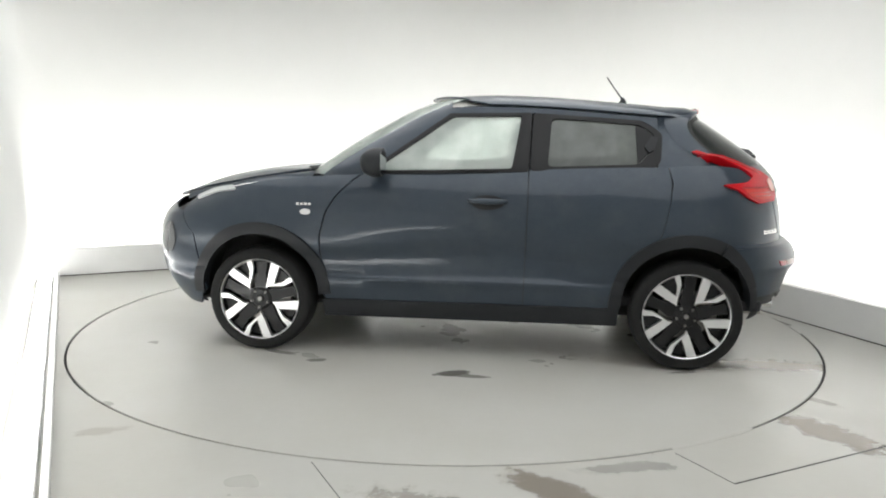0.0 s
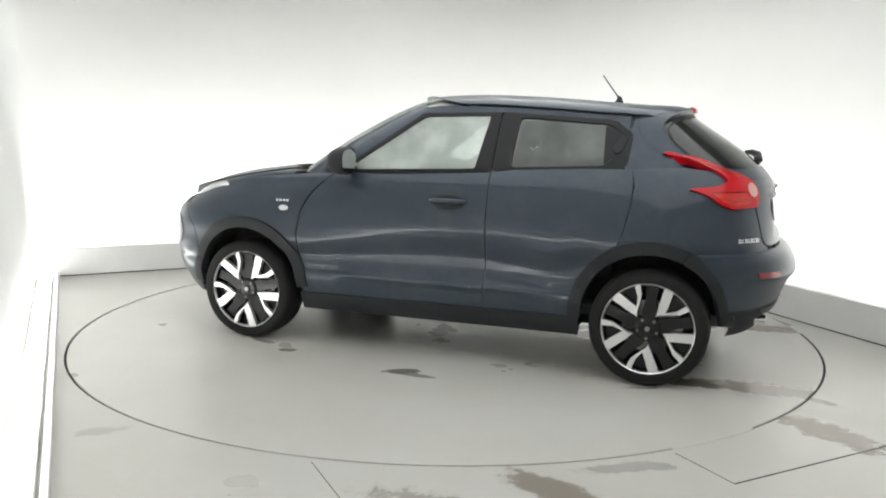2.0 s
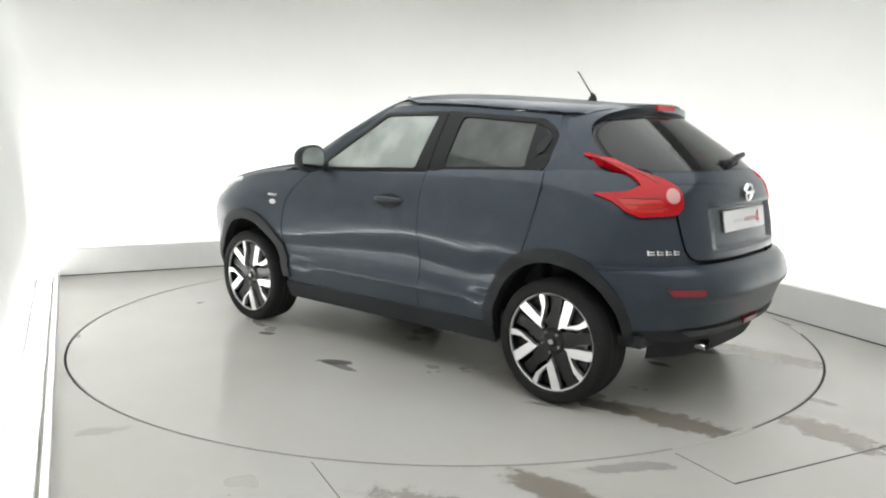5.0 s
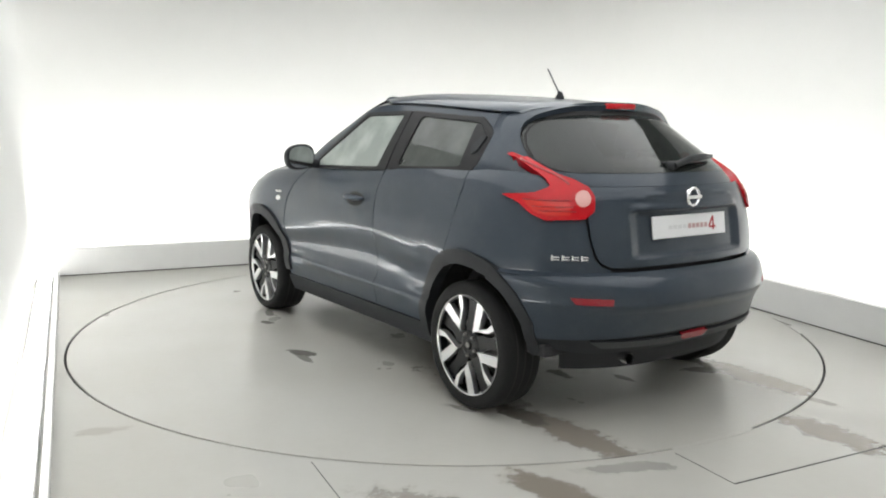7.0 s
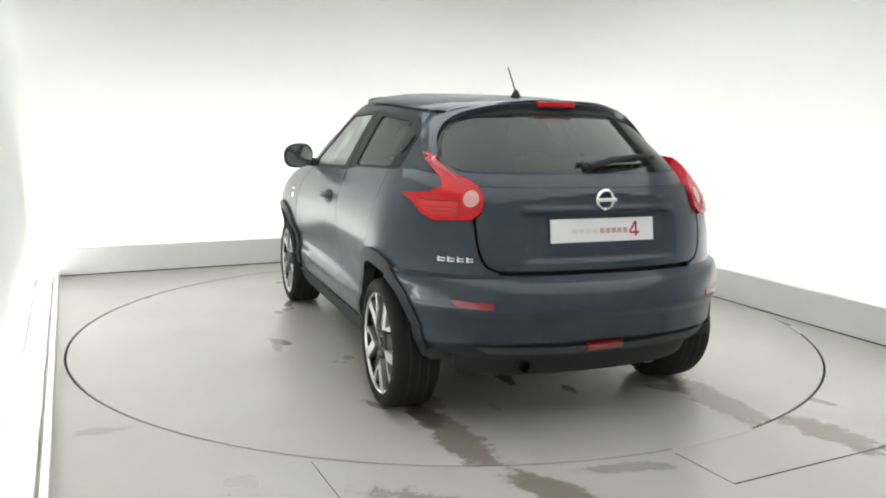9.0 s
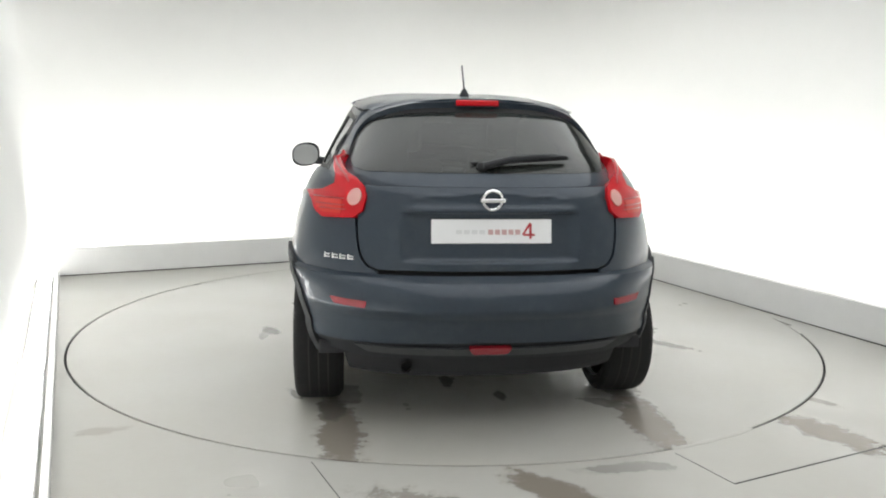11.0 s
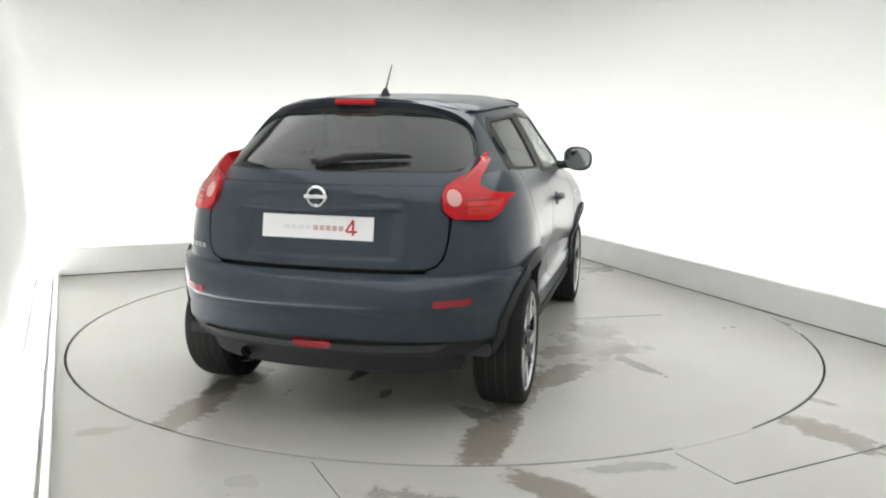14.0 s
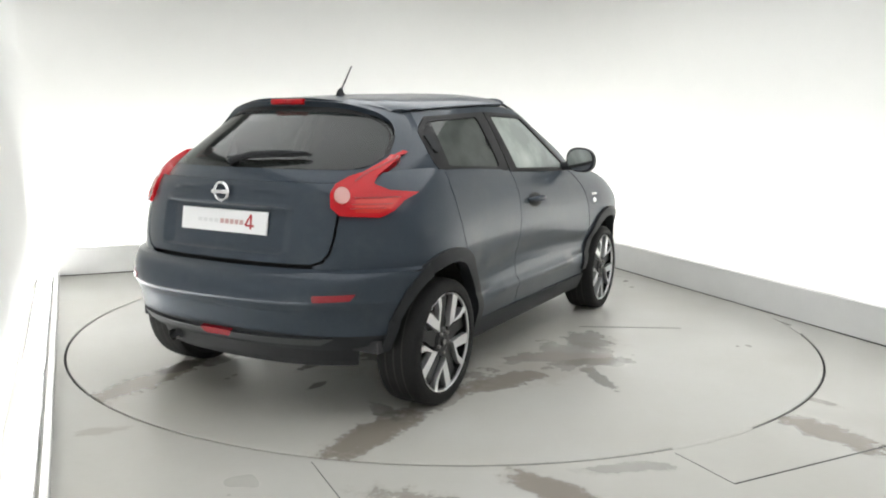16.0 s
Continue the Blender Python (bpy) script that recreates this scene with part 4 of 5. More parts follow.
# roof with the spoiler
edge = [(0.326 - 0.98 * y * y, y) for y in (0.57, 0.5, 0.4, 0.3, 0.2, 0.1, 0, -0.1, -0.2, -0.3, -0.4, -0.5, -0.57)]
for_x = [-0.1 - 0.1 * i for i in range(0, 12)]
roof_poly = edge + [(x, -(cabin_width(x, roof_mid(x) - 0.082) - 0.001)) for x in for_x]
roof_poly += [(-1.26, -0.425), (-1.31, -0.36), (-1.368, -0.2), (-1.382, 0), (-1.368, 0.2), (-1.31, 0.36), (-1.26, 0.425)]
roof_poly += [(x, cabin_width(x, roof_mid(x) - 0.082) - 0.001) for x in for_x[::-1]]
roof_ob = skin("roof", roof, roof_poly, M_PAINT, car, h=0.024, depth=0.012, gap=0, flip=True)


def out_normal(e, z):
    """The outward normal of the cabin's rear at e and z."""
    d = 0.01
    n = (cabin(-10 - e + d, z) - cabin(-10 - e - d, z)).cross(cabin(-10 - e, z + d) - cabin(-10 - e, z - d))
    n = -n.normalized()
    return n if n.x < 0 or n.y > 0.3 else -n


def hood_rows():
    """Rows across the spoiler's hood, from one pillar over the screen's top to the other: body to lip, lip to glass."""
    edge = ((0.12, 1.235, 0.0), (0.13, 1.285, 0.2), (0.16, 1.330, 0.45), (0.25, 1.385, 0.8), (0.40, 1.420, 1.0), (0.62, 1.440, 1.0), (0.82, 1.448, 1.0), (1.0, 1.451, 1.0))
    es, zs, ks = [spline(*[(i, p[c]) for i, p in enumerate(edge)]) for c in range(3)]
    half = []
    n = 30
    for i in range(n + 1):
        t = (len(edge) - 1) * i / n
        e, z, k = es(t), zs(t), ks(t)
        p, nv = cabin(-10 - e, z), out_normal(e, z)
        mid = min(1.0, max(0.0, (e - 0.3) / 0.35))
        lip = p + nv * (0.006 + 0.020 * k) + Vector((-0.006, 0, 0.020)) * mid
        side = cabin(-10 - max(0.0, e - 0.13), z + 0.035 * k) + nv * 0.002
        top = roof(p.x + 0.17, p.y * 0.99) + Vector((0, 0, 0.002))
        root = side.lerp(top, mid)
        body = root.lerp(lip, 0.55) + nv * 0.004 + Vector((0, 0, 0.006)) * mid
        under = lip - nv * 0.012 * k + Vector((0.006, 0, -0.016 * k))
        inner = cabin(-10 - min(1.0, e + 0.035 * (1 - mid)), z - 0.012 * k) + nv * 0.0075
        half.append([root, body, lip, under, inner])
    flip = Vector((1, -1, 1))
    return half + [[q * flip for q in row] for row in half[-2::-1]]


def hood_sheet(name, cols, mat, parent, label):
    bm = bmesh.new()
    rows = [[bm.verts.new(r[c]) for c in cols] for r in HOOD]
    for p, q in zip(rows, rows[1:]):
        for k in range(len(cols) - 1):
            bm.faces.new((p[k], q[k], q[k + 1], p[k + 1]))
    bmesh.ops.recalc_face_normals(bm, faces=bm.faces)
    return soft_edges(part(name, bm, mat, parent, label), 50)


HOOD = hood_rows()
spoiler = hood_sheet("spoiler", (0, 1, 2, 3), M_PAINT, car, "painted roof spoiler that wraps round the rear window")
hood_sheet("spoiler_lining", (3, 4), M_GLOSSBLACK, spoiler, "black reveal round the rear window")
mid_lip = HOOD[30][2]
part("brake_light", box(mid_lip.x - 0.008, mid_lip.x + 0.05, -0.105, 0.105, mid_lip.z - 0.019, mid_lip.z + 0.009, 0.006), M_REDLAMP, spoiler, "red high-level brake light")

# aerial
aer = part("aerial", tube([(-0.925, 0, 1.525), (-0.93, 0, 1.548), (-0.928, 0, 1.566), (-0.918, 0, 1.578)], [0.03, 0.024, 0.015, 0.007], 14), M_PLASTIC, car, "black roof aerial", smooth=True)
part("mast", tube([(-0.922, 0, 1.57), (-0.87, 0, 1.64), (-0.822, 0, 1.706)], [0.0045, 0.004, 0.0035], 8), M_PLASTIC, aer)

# bonnet, windscreen, nose
bn = [(1.02, 0.60), (1.02, -0.60)] + [(x, -w) for x, w in ((1.2, 0.69), (1.45, 0.71), (1.65, 0.68), (1.82, 0.60), (1.94, 0.44))] + [(1.985, -0.2), (1.995, 0), (1.985, 0.2)]
bn += [(x, w) for x, w in ((1.94, 0.44), (1.82, 0.60), (1.65, 0.68), (1.45, 0.71), (1.2, 0.69))]
skin("bonnet", bonnet, bn, M_PAINT, car, h=0.04, depth=0.012, gap=0.001, flip=True)


def deck_strip(sg):
    """The strip between bonnet and wing, rolling over the wing's top."""
    def g(u, v):
        x = 0.95 + (1.80 - 0.95) * u
        w0 = spline((0.95, 0.62), (1.2, 0.69), (1.45, 0.71), (1.65, 0.68), (1.82, 0.60))(x)
        z = belt(x) - 0.004
        s = x if x < FRONT_M else end_s(x, z)
        p = flank(s, z)
        q = bonnet(x, w0)
        r = p.lerp(q, v)
        r.z += 0.010 * math.sin(math.pi * v)
        r.y *= sg
        return r
    grid_surface("wing_top", g, 24, 6, M_PAINT, car, flip=sg < 0)


deck_strip(1)
deck_strip(-1)


def wscreen(u, v):
    z = 1.075 + (1.540 - 1.075) * v
    return cabin(10 + 0.29 + (2 - 0.58) * u, z)


grid_surface("windscreen", wscreen, 30, 16, M_GLASS, car, "clear windscreen with a painted pale light veil", flip=True)
wip = part("scuttle", box(0.94, 1.10, -0.62, 0.62, 1.045, 1.075, 0.01), M_PLASTIC, car, "black scuttle panel under the windscreen")
for y0 in (-0.45, 0.15):
    part("front_wiper", tube([(1.06, y0, 1.095), (1.03, y0 + 0.25, 1.108), (1.0, y0 + 0.5, 1.118)], [0.010, 0.008, 0.005], 8), M_PLASTIC, wip, "black wiper")

nose_poly = [(end_s(1.66, 0.50), 0.50), (end_s(1.70, 0.70), 0.70), (end_s(1.79, 0.84), 0.84), (FRONT_M + END * 0.80, 0.885), (FRONT_M + END, 0.89), (FRONT_M + END * 1.2, 0.885)]
far = [(2 * (FRONT_M + END) - s, z) for s, z in nose_poly[:3][::-1]]
low = [(2 * (FRONT_M + END) - end_s(1.62, 0.36), 0.36), (2 * (FRONT_M + END) - end_s(1.70, 0.24), 0.24), (FRONT_M + END, 0.22), (end_s(1.70, 0.24), 0.24), (end_s(1.62, 0.36), 0.36)]
nose = skin("front_bumper", flank, nose_poly + far + low, M_PAINT, car, h=0.04, flip=True)
gr = [(FRONT_M + END + dx, z) for dx, z in ((-0.35, 0.28), (0.35, 0.28), (0.30, 0.48), (-0.30, 0.48))]
skin("lower_grille", flank, rounded(gr, 0.05), M_PLASTIC, nose, "black lower grille", off=0.004, gap=0, flip=True)

# rear bumper: painted upper, valance blackened for shade, reflectors, fog lamp
S = lambda y, z: rear_s(y, z, bump_x, 2.75)
bl = [(S(0.80, 0.70), 0.719), (S(0.6, 0.72), 0.722), (S(0.3, 0.728), 0.728), (MIDR, 0.73), (S(-0.3, 0.728), 0.728), (S(-0.6, 0.72), 0.722), (S(-0.80, 0.70), 0.719)]
xs = lambda x, z: end_s(x, z, bump_x, 2.75)
lows = [(xs(-1.545, 0.61), 0.61), (xs(-1.590, 0.545), 0.545), (xs(-1.615, 0.46), 0.46), (xs(-1.620, 0.43), 0.43)]
oth = [(2 * MIDR - s, z) for s, z in lows]
pb = [(xs(-1.50, 0.71), 0.715)] + bl + [(2 * MIDR - xs(-1.50, 0.71), 0.715)] + oth + [(S(-0.60, 0.432), 0.432), (S(-0.3, 0.438), 0.438), (MIDR, 0.44), (S(0.3, 0.438), 0.438), (S(0.60, 0.432), 0.432)] + lows[::-1]
rear_bumper = skin("rear_bumper", bumper, pb, M_PAINT, car, "painted rear bumper", h=0.025, depth=0.05, gap=0, flip=True)


def ledge(u, v):
    s = xs(-1.46, 0.71) + (2 * MIDR - 2 * xs(-1.46, 0.71)) * u
    a = bumper(s, 0.722)
    b = flank(s, 0.735)
    return a.lerp(b, v)


grid_surface("bumper_ledge", ledge, 40, 3, M_PAINT, rear_bumper, "bumper's top ledge", flip=True)
for mirrored in (False, True):
    band = []
    for r0, angles in ((0.440, range(117, 182, 4)), (0.372, range(181, 116, -4))):
        for a in angles:
            r = r0 - 0.046 * ((a - 117) / 64) * (1 if r0 > 0.4 else 0.3)
            x, z = -AXLE + r * math.cos(radians(a)), max(0.33, ARCH_Z + r * math.sin(radians(a)))
            s = x if x > REAR_M else xs(x, z)
            band.append((2 * MIDR - s if mirrored else s, z))
    skin("arch_trim", bumper, band, M_PLASTIC, rear_bumper, "black plastic wheel-arch trim", h=0.025, off=0.010, depth=0.06, gap=0, flip=True)
va = [(xs(-1.645, 0.428), 0.428), (S(0.60, 0.430), 0.430), (MIDR, 0.437), (S(-0.60, 0.430), 0.430), (2 * MIDR - xs(-1.645, 0.428), 0.428),
      (2 * MIDR - xs(-1.66, 0.395), 0.395), (S(-0.68, 0.372), 0.372), (S(-0.55, 0.350), 0.350), (MIDR, 0.352), (S(0.55, 0.350), 0.350), (S(0.68, 0.372), 0.372), (xs(-1.66, 0.395), 0.395)]
# black here puts the down-facing bumper's shade into the colour
skin("valance", bumper, va, M_PLASTIC, rear_bumper, "rear valance, black for the shade under the bumper", h=0.03, off=-0.008, depth=0.10, gap=0, flip=True)
sk = [(S(0.58, 0.41), 0.424), (MIDR, 0.412), (S(-0.58, 0.41), 0.424), (S(-0.52, 0.39), 0.390), (MIDR, 0.380), (S(0.52, 0.39), 0.390)]
skin("skid_strip", bumper, rounded(sk, 0.01), grainy("grey_plastic", (0.04, 0.042, 0.045), 0.45, 300, 0.3, 0.2), rear_bumper, "grey skid strip", h=0.02, off=0.008, depth=0.014, gap=0, flip=True)
skin("fog_lamp", bumper, rounded([(S(0.10, 0.42), 0.424), (S(-0.09, 0.42), 0.424), (S(-0.07, 0.39), 0.392), (S(0.08, 0.39), 0.392)], 0.008), M_REDDARK, rear_bumper, "dark red rear fog lamp", h=0.02, off=0.014, depth=0.02, gap=0, flip=True)
for sg in (1, -1):
    skin("reflector", bumper, rounded([(S(sg * 0.680, 0.62), 0.634), (S(sg * 0.530, 0.62), 0.630), (S(sg * 0.535, 0.62), 0.600), (S(sg * 0.665, 0.62), 0.604)], 0.006), M_REDDARK, rear_bumper, "red bumper reflector", h=0.012, off=0.005, depth=0.006, gap=0, flip=True)

# number plate with print as bars, emblem, name bars, wiper
tilt = Matrix.Translation((-1.862, 0, 0.924)) @ Matrix.Rotation(radians(8), 4, "Y")
plate = part("number_plate", box(-0.006, 0.004, -0.266, 0.266, -0.053, 0.053, 0.003, m=tilt), M_PLATE, car, "white number plate with red print")
part("print_bar", box(-0.0072, -0.004, -0.176, -0.166, -0.032, 0.034, m=tilt), M_REDPRINT, plate, "red print bar")
part("print_bar", box(-0.0072, -0.004, -0.190, -0.140, -0.020, -0.011, m=tilt), M_REDPRINT, plate, "red print bar")
part("print_bar", box(-0.0072, -0.004, -0.0045, 0.0045, -0.030, 0.030, m=tilt @ Matrix.Translation((0, -0.154, 0.011)) @ Matrix.Rotation(radians(33), 4, "X")), M_REDPRINT, plate, "red print bar")
for k in range(5):
    y = -0.125 + 0.030 * k
    part("print_bar", box(-0.0072, -0.004, y, y + 0.022, -0.014, 0.008, m=tilt), M_PINKPRINT, plate, "faded red print bar")
for k in range(4):
    y = 0.03 + 0.034 * k
    part("print_bar", box(-0.0070, -0.004, y, y + 0.026, -0.012, 0.006, m=tilt), M_GREYPRINT, plate, "faded grey print bar")
bm = lathe([(0.034, -0.006), (0.034, 0.004), (0.038, 0.010), (0.044, 0.010), (0.049, 0.004), (0.049, -0.006)], 36, "x")
bm.faces.ensure_lookup_table()
bmesh.ops.delete(bm, geom=[f for f in bm.faces if len(f.verts) > 4], context="FACES_ONLY")
add_box(bm, 0.002, 0.013, -0.055, 0.055, -0.009, 0.009, 0.003)
for v in bm.verts:
    v.co = Vector((-1.872 - v.co.x, v.co.y, 1.060 + v.co.z))
bmesh.ops.recalc_face_normals(bm, faces=bm.faces)
part("emblem", bm, M_CHROME, tailgate, "round chrome emblem with a cross bar")
for k in range(4):
    y = 0.728 - 0.034 * k
    for z0, z1, w in ((0.790, 0.796, 0.027), (0.802, 0.807, 0.027), (0.788, 0.812, 0.007)):
        skin("name_bar", flank, [(rear_s(y, 0.80), z0), (rear_s(y - w, 0.80), z0), (rear_s(y - w, 0.80), z1), (rear_s(y, 0.80), z1)], M_CHROME, car, "chrome name bar", h=0.02, off=0.005, depth=0.004, gap=0, flip=True)
wiper = part("rear_wiper", lathe([(0.0, 0.0), (0.026, 0.0), (0.026, 0.02), (0.015, 0.035), (0.0, 0.036)], 18, "x"), M_PLASTIC, car, "black rear wiper", smooth=True)
for v in wiper.data.vertices:
    v.co = Vector((-1.745 - v.co.x, v.co.y + 0.03, v.co.z + 1.20))
part("arm", tube([(-1.775, 0.03, 1.203), (-1.765, -0.10, 1.235), (-1.735, -0.25, 1.245), (-1.69, -0.37, 1.245)], [0.016, 0.017, 0.014, 0.006], 10), M_PLASTIC, wiper)
part("blade", tube([(-1.745, 0.08, 1.215), (-1.745, -0.1, 1.222), (-1.72, -0.25, 1.230), (-1.68, -0.38, 1.238)], 0.007, 8), M_PLASTIC, wiper)

# exhaust, underbody, inner shell
ex = bmesh.new()
for r0, r1 in ((0.027, 0.023),):
    lathe([(r0, -1.84), (r0, -1.55), (r1, -1.55), (r1, -1.835)], 20, "x", ex)
bmesh.ops.delete(ex, geom=[f for f in ex.faces if len(f.verts) > 4], context="FACES_ONLY")
for v in ex.verts:
    v.co += Vector((-0.02, 0.37, 0.318))
part("exhaust", ex, M_CHROME, car, "bright steel exhaust tailpipe", smooth=True)
part("underbody", box(-1.30, 1.85, -0.52, 0.52, 0.225, 0.32, 0.03), M_ENGINE, car, "dark underbody")
part("underbody", box(-0.86, 0.86, -0.80, 0.80, 0.235, 0.32, 0.02), M_ENGINE, car, "dark underbody")
part("rear_beam", box(-1.33, -1.20, -0.66, 0.66, 0.25, 0.33, 0.03), M_ENGINE, car, "dark rear axle beam")
part("silencer", box(-1.75, -1.45, -0.30, 0.25, 0.27, 0.38, 0.04), M_ENGINE, car, "dark silencer box")

def shell(sg):
    """The dark sheet behind the panels' gaps, open over the wheels."""
    bm = bmesh.new()
    nu, nv = 150, 30
    vs = {}
    for i in range(nu + 1):
        for j in range(nv + 1):
            s = MIDR + (FRONT_M + END - MIDR) * i / nu
            z = 0.26 + (1.10 - 0.26) * j / nv
            p = flank(s, min(z, 1.10))
            k = 0.016
            q = Vector((p.x * (1 - k / 2.0) if p.x > 0 else p.x * 0.98, p.y - k, z))
            if q.y < 0:
                q.y = 0
            if z > belt(max(-1.9, min(2.05, p.x))) - 0.02:
                q.z = belt(max(-1.9, min(2.05, p.x))) - 0.02
            q.y *= sg
            vs[i, j] = bm.verts.new(q)
    for i in range(nu):
        for j in range(nv):
            f = [vs[i, j], vs[i + 1, j], vs[i + 1, j + 1], vs[i, j + 1]]
            c = sum((v.co for v in f), Vector()) / 4
            if min(math.hypot(c.x - AXLE, c.z - ARCH_Z), math.hypot(c.x + AXLE, c.z - ARCH_Z)) > 0.405 or abs(c.y) < 0.45:
                bm.faces.new(f)
    bmesh.ops.delete(bm, geom=[v for v in bm.verts if not v.link_faces], context="VERTS")
    part("inner_shell", bm, M_INNER, car, "dark inner sheet behind the panels")


shell(1)
shell(-1)
part("firewall", box(0.95, 1.0, -0.62, 0.62, 0.3, 1.04, 0.01), M_INNER, car, "dark bulkhead")


# ---------------------------------------------------------------- wheels
def polar(r, a):
    return (r * math.cos(radians(a)), r * math.sin(radians(a)))


def wheel():
    """A wheel with its face to +y, hub at the origin."""
    w = new("wheel")
    prof = [(0.246, 0.000), (0.256, 0.012), (0.285, 0.014), (0.305, 0.006), (0.314, -0.010), (0.318, -0.04), (0.318, -0.17), (0.312, -0.20), (0.28, -0.222), (0.238, -0.215)]
    bm = lathe(prof, 72, "y")
    bmesh.ops.delete(bm, geom=[f for f in bm.faces if len(f.verts) > 4], context="FACES_ONLY")
    tyre = soft_edges(part("tyre", bm, M_RUBBER, w, "black rubber tyre"), 40)
    bm = bmesh.new()
    for y in (-0.06, -0.105, -0.15):
        lathe([(0.3185, y - 0.004), (0.3192, y), (0.3185, y + 0.004)], 72, "y", bm)
    bmesh.ops.delete(bm, geom=[f for f in bm.faces if len(f.verts) > 4], context="FACES_ONLY")
    part("tread_groove", bm, M_DARKGAP, w, "dark tread groove")
    bm = lathe([(0.234, 0.002), (0.239, 0.006), (0.243, 0.002), (0.240, -0.02), (0.232, -0.03), (0.226, -0.2), (0.236, -0.21)], 72, "y")
    bmesh.ops.delete(bm, geom=[f for f in bm.faces if len(f.verts) > 4], context="FACES_ONLY")
    rim = soft_edges(part("rim", bm, M_ALLOY, w, "machined silver and black alloy rim"), 40)
    bm = lathe([(0.226, -0.004), (0.226, -0.19)], 72, "y")
    bmesh.ops.delete(bm, geom=[f for f in bm.faces if len(f.verts) > 4], context="FACES_ONLY")
    part("barrel", bm, M_RIMBLACK, w, "black rim barrel", smooth=True)
    # black spokes between the silver blades, and the hub
    back = lambda r, a: (-r * math.cos(radians(a)), r * math.sin(radians(a)))
    bm = lathe([(0.0, -0.012), (0.050, -0.012), (0.064, -0.018), (0.074, -0.030), (0.074, -0.06), (0.0, -0.06)], 40, "y")
    for k in range(5):
        a = 86 + 72 * k
        prism([back(0.05, a - 40), back(0.10, a - 24), back(0.150, a - 10), back(0.232, a - 8), back(0.232, a + 8), back(0.150, a + 10), back(0.10, a + 24), back(0.05, a + 40)], -0.052, -0.022, bm)
    part("spoke", bm, M_RIMBLACK, w, "gloss black spokes")
    for k in range(5):
        a = 130 + 72 * k
        blade = bmesh.new()
        # wide arm and thin elbowed arm of each silver blade, joined at its point
        prism([back(0.236, a + 13), back(0.236, a + 6.5), back(0.236, a + 0.5), back(0.128, a - 12), back(0.100, a - 5), back(0.079, a + 1), back(0.130, a + 9)], -0.030, -0.001, blade)
        prism([back(0.128, a - 12), back(0.176, a - 21.5), back(0.183, a - 29), back(0.125, a - 17), back(0.100, a - 5)], -0.030, -0.0014, blade)
        prism([back(0.176, a - 21.5), back(0.236, a - 21.5), back(0.236, a - 29), back(0.183, a - 29)], -0.030, -0.001, blade)
        part("blade", blade, M_ALLOY, w, "machined silver blade")
        dark = prism([back(0.120, a - 8), back(0.232, a + 2), back(0.232, a - 23), back(0.135, a - 18)], -0.060, -0.045)
        part("blade_floor", dark, M_RIMBLACK, w, "black blade recess")
        n = Matrix.Translation((polar(0.052, a)[0], 0, polar(0.052, a)[1]))
        bm = lathe([(0.0, 0.0), (0.006, 0.0), (0.008, -0.004), (0.008, -0.014), (0.0, -0.014)], 6, "y")
        bmesh.ops.transform(bm, matrix=n, verts=bm.verts)
        part("wheel_nut", bm, M_STEEL, w, "steel wheel nut")
    bm = lathe([(0.0, -0.004), (0.020, -0.004), (0.025, -0.010), (0.025, -0.02), (0.0, -0.02)], 24, "y")
    cap = part("hub_cap", bm, M_RIMBLACK, w, "black hub cap")
    bm = lathe([(0.0, -0.0015), (0.013, -0.0015), (0.014, -0.003), (0.014, -0.006), (0.0, -0.006)], 20, "y")
    part("cap_emblem", bm, M_STEEL, cap, "small dull chrome emblem")
    bm = lathe([(0.06, -0.075), (0.142, -0.075), (0.142, -0.097), (0.06, -0.097)], 48, "y")
    part("brake_disc", bm, M_STEEL, w, "steel brake disc")
    bm = bmesh.new()
    prism([polar(r, a) for r, a in ((0.10, 150), (0.165, 155), (0.175, 180), (0.165, 205), (0.10, 210))], -0.12, -0.06, bm)
    part("caliper", bm, M_STEEL, w, "steel brake caliper")
    bm = lathe([(0.0, -0.13), (0.225, -0.13), (0.225, -0.135), (0.0, -0.135)], 40, "y")
    part("backplate", bm, M_ENGINE, w, "dark back plate")
    for ob in w.children:
        if ob.name.split(".")[0] not in ("tyre", "tread_groove"):
            for v in ob.data.vertices:
                v.co.x *= 1.03
                v.co.z *= 1.03
    w.parent = car
    return w


WHEEL_Y = 0.872
first = wheel()
first.matrix_basis = pose(AXLE, WHEEL_Y, HUB_Z, 0, 0, 0)
copy_thing(first, pose(-AXLE, WHEEL_Y, HUB_Z, 0, 0, 0))
copy_thing(first, pose(AXLE, -WHEEL_Y, HUB_Z, 0, 0, 180))
copy_thing(first, pose(-AXLE, -WHEEL_Y, HUB_Z, 0, 0, 180))


# ---------------------------------------------------------------- cabin fittings
def cushion(x0, x1, y0, y1, z0, z1, m=None, b=0.05):
    bm = box(x0, x1, y0, y1, z0, z1)
    bmesh.ops.bevel(bm, geom=bm.edges[:], offset=b, segments=4, affect="EDGES", profile=0.6)
    if m is not None:
        bmesh.ops.transform(bm, matrix=m, verts=bm.verts)
    return bm


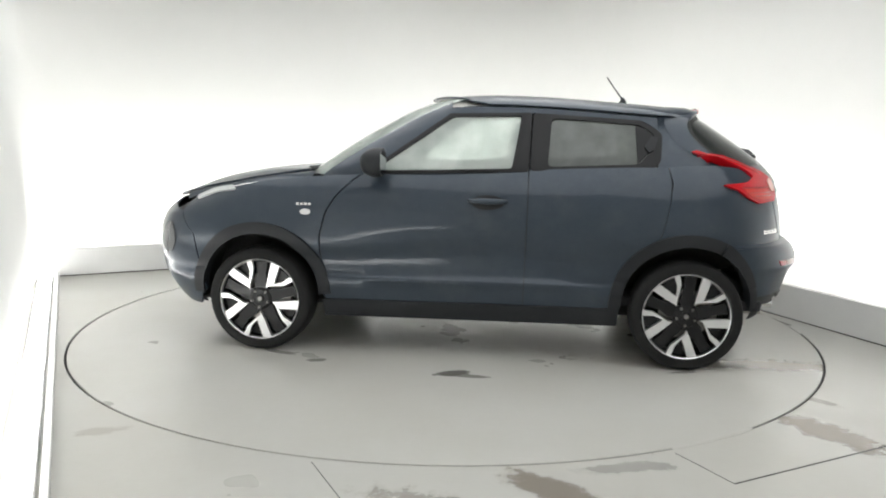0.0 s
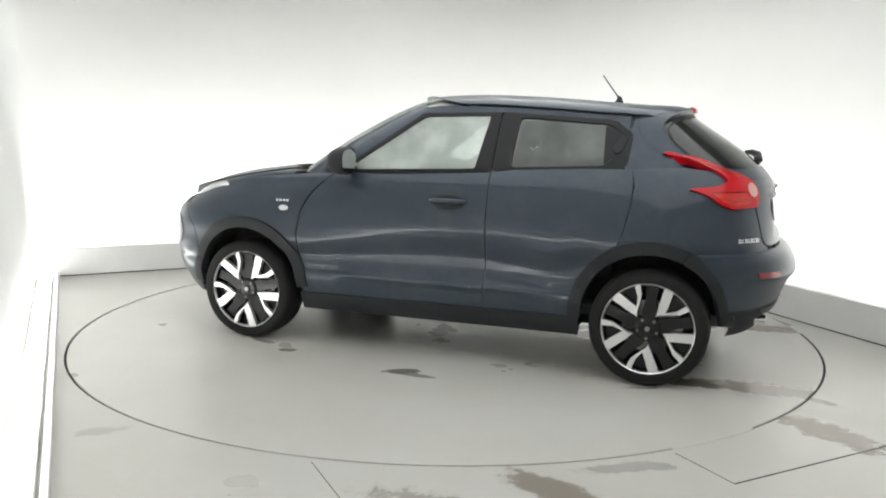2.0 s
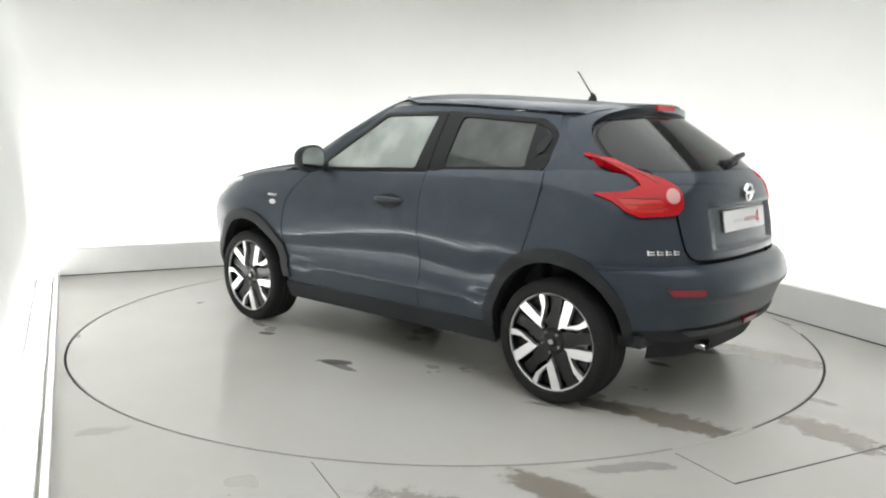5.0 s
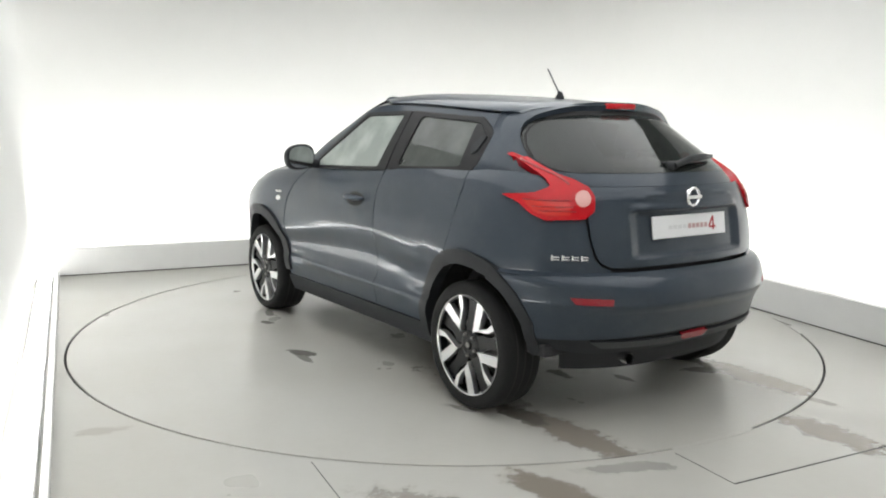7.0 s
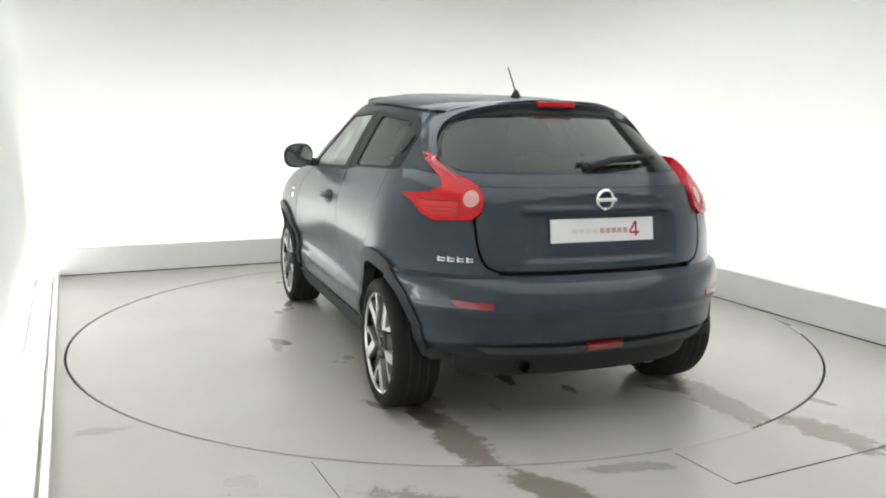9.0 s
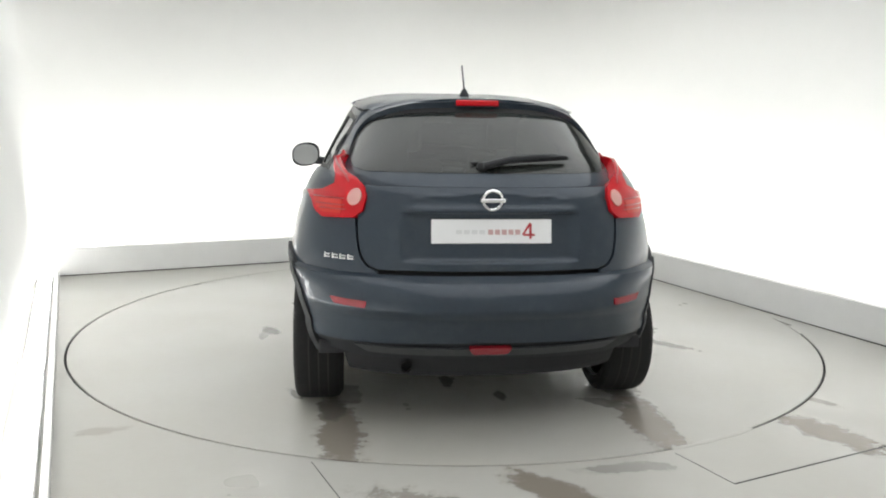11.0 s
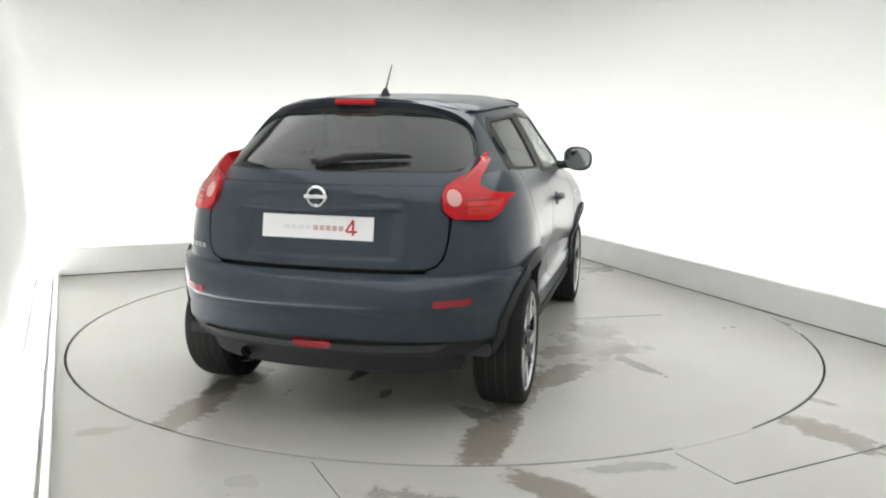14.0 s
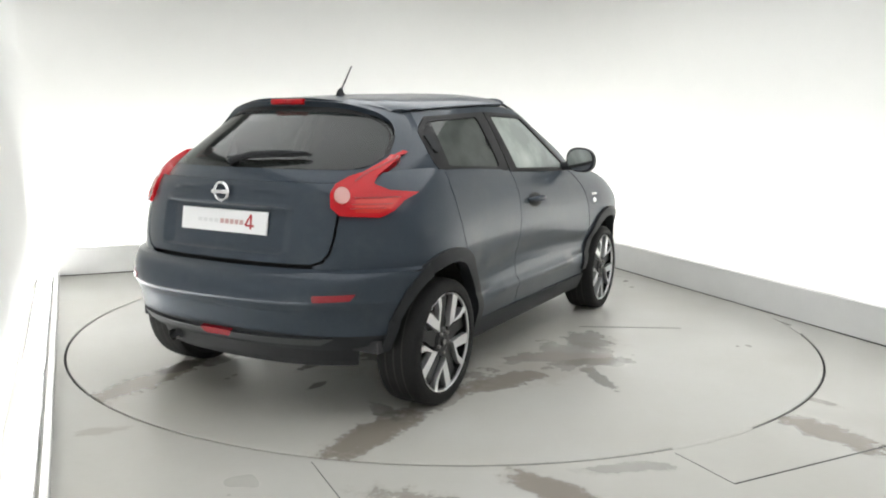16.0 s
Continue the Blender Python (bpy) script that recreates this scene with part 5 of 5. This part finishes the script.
def seat(x, y):
    s = new("seat")
    s.parent = car
    part("seat_base", cushion(-0.25, 0.25, -0.24, 0.24, 0.0, 0.17), M_FABRIC, s, smooth=True)
    lean = Matrix.Translation((-0.20, 0, 0.14)) @ Matrix.Rotation(radians(-16), 4, "Y")
    part("backrest", cushion(-0.07, 0.07, -0.24, 0.24, 0.0, 0.56, lean), M_FABRIC, s, smooth=True)
    part("headrest", cushion(-0.05, 0.05, -0.13, 0.13, 0.60, 0.78, lean, 0.045), M_FABRIC, s, smooth=True)
    for yy in (-0.06, 0.06):
        part("headrest_rod", tube([lean @ Vector((0, yy, 0.54)), lean @ Vector((0, yy, 0.62))], 0.007, 8), M_STEEL, s, "steel rod")
    tagged(s, "dark grey fabric car seat")
    s.matrix_basis = pose(x, y, 0.52)
    return s


s0 = seat(0.12, 0.37)
copy_thing(s0, pose(0.12, -0.37, 0.52))
for y in (0.38, -0.38):
    copy_thing(s0, pose(-0.78, y, 0.53))
part("dashboard", cushion(0.55, 0.98, -0.66, 0.66, 0.62, 1.06, None, 0.07), M_TRIM, car, "grey dashboard", smooth=True)
bm = bmesh.new()
tube([(0.17 * math.cos(2 * math.pi * i / 30), 0.17 * math.sin(2 * math.pi * i / 30), 0) for i in range(31)], 0.015, 8, bm)
add_box(bm, -0.15, 0.15, -0.025, 0.025, -0.015, 0.015, 0.005)
add_box(bm, -0.05, 0.05, -0.06, 0.06, -0.02, 0.025, 0.01)
bmesh.ops.transform(bm, matrix=pose(0.50, -0.36, 0.98, 0, -65, 0), verts=bm.verts)
part("steering_wheel", bm, M_TRIM, car, "dark steering wheel", smooth=True)
part("cabin_mirror", cushion(0.33, 0.36, -0.10, 0.10, 1.40, 1.46, None, 0.012), M_PLASTIC, car, "black cabin mirror", smooth=True)


def lining(u, v):
    x, k = 0.2 - 1.45 * u, 2 * v - 1
    p = roof(x, k * (cabin_width(x, roof_mid(x) - 0.082) - 0.02))
    p.z -= 0.018
    return p


grid_surface("headlining", lining, 20, 12, M_HEADLINING, car, "pale grey roof lining", flip=True)
part("cabin_floor", box(-1.70, 0.9, -0.76, 0.76, 0.34, 0.40, 0.01), M_FABRIC, car, "dark cabin carpet")
part("parcel_shelf", box(-1.62, -1.08, -0.60, 0.60, 1.00, 1.03, 0.008), M_FABRIC, car, "dark parcel shelf")


# ---------------------------------------------------------------- what turns
def motions():
    rows_disc, rows_car = [], []
    for t, deg in TURN:
        a = radians(deg)
        rows_disc.append((t, pose(0, 0, 0, 0, 0, deg)))
        rows_car.append((t, pose(CAR_X * math.cos(a) - CAR_Y * math.sin(a), CAR_X * math.sin(a) + CAR_Y * math.cos(a), 0, 0, 0, deg)))
    walk(turntable, rows_disc)
    walk(car, rows_car)


motions()
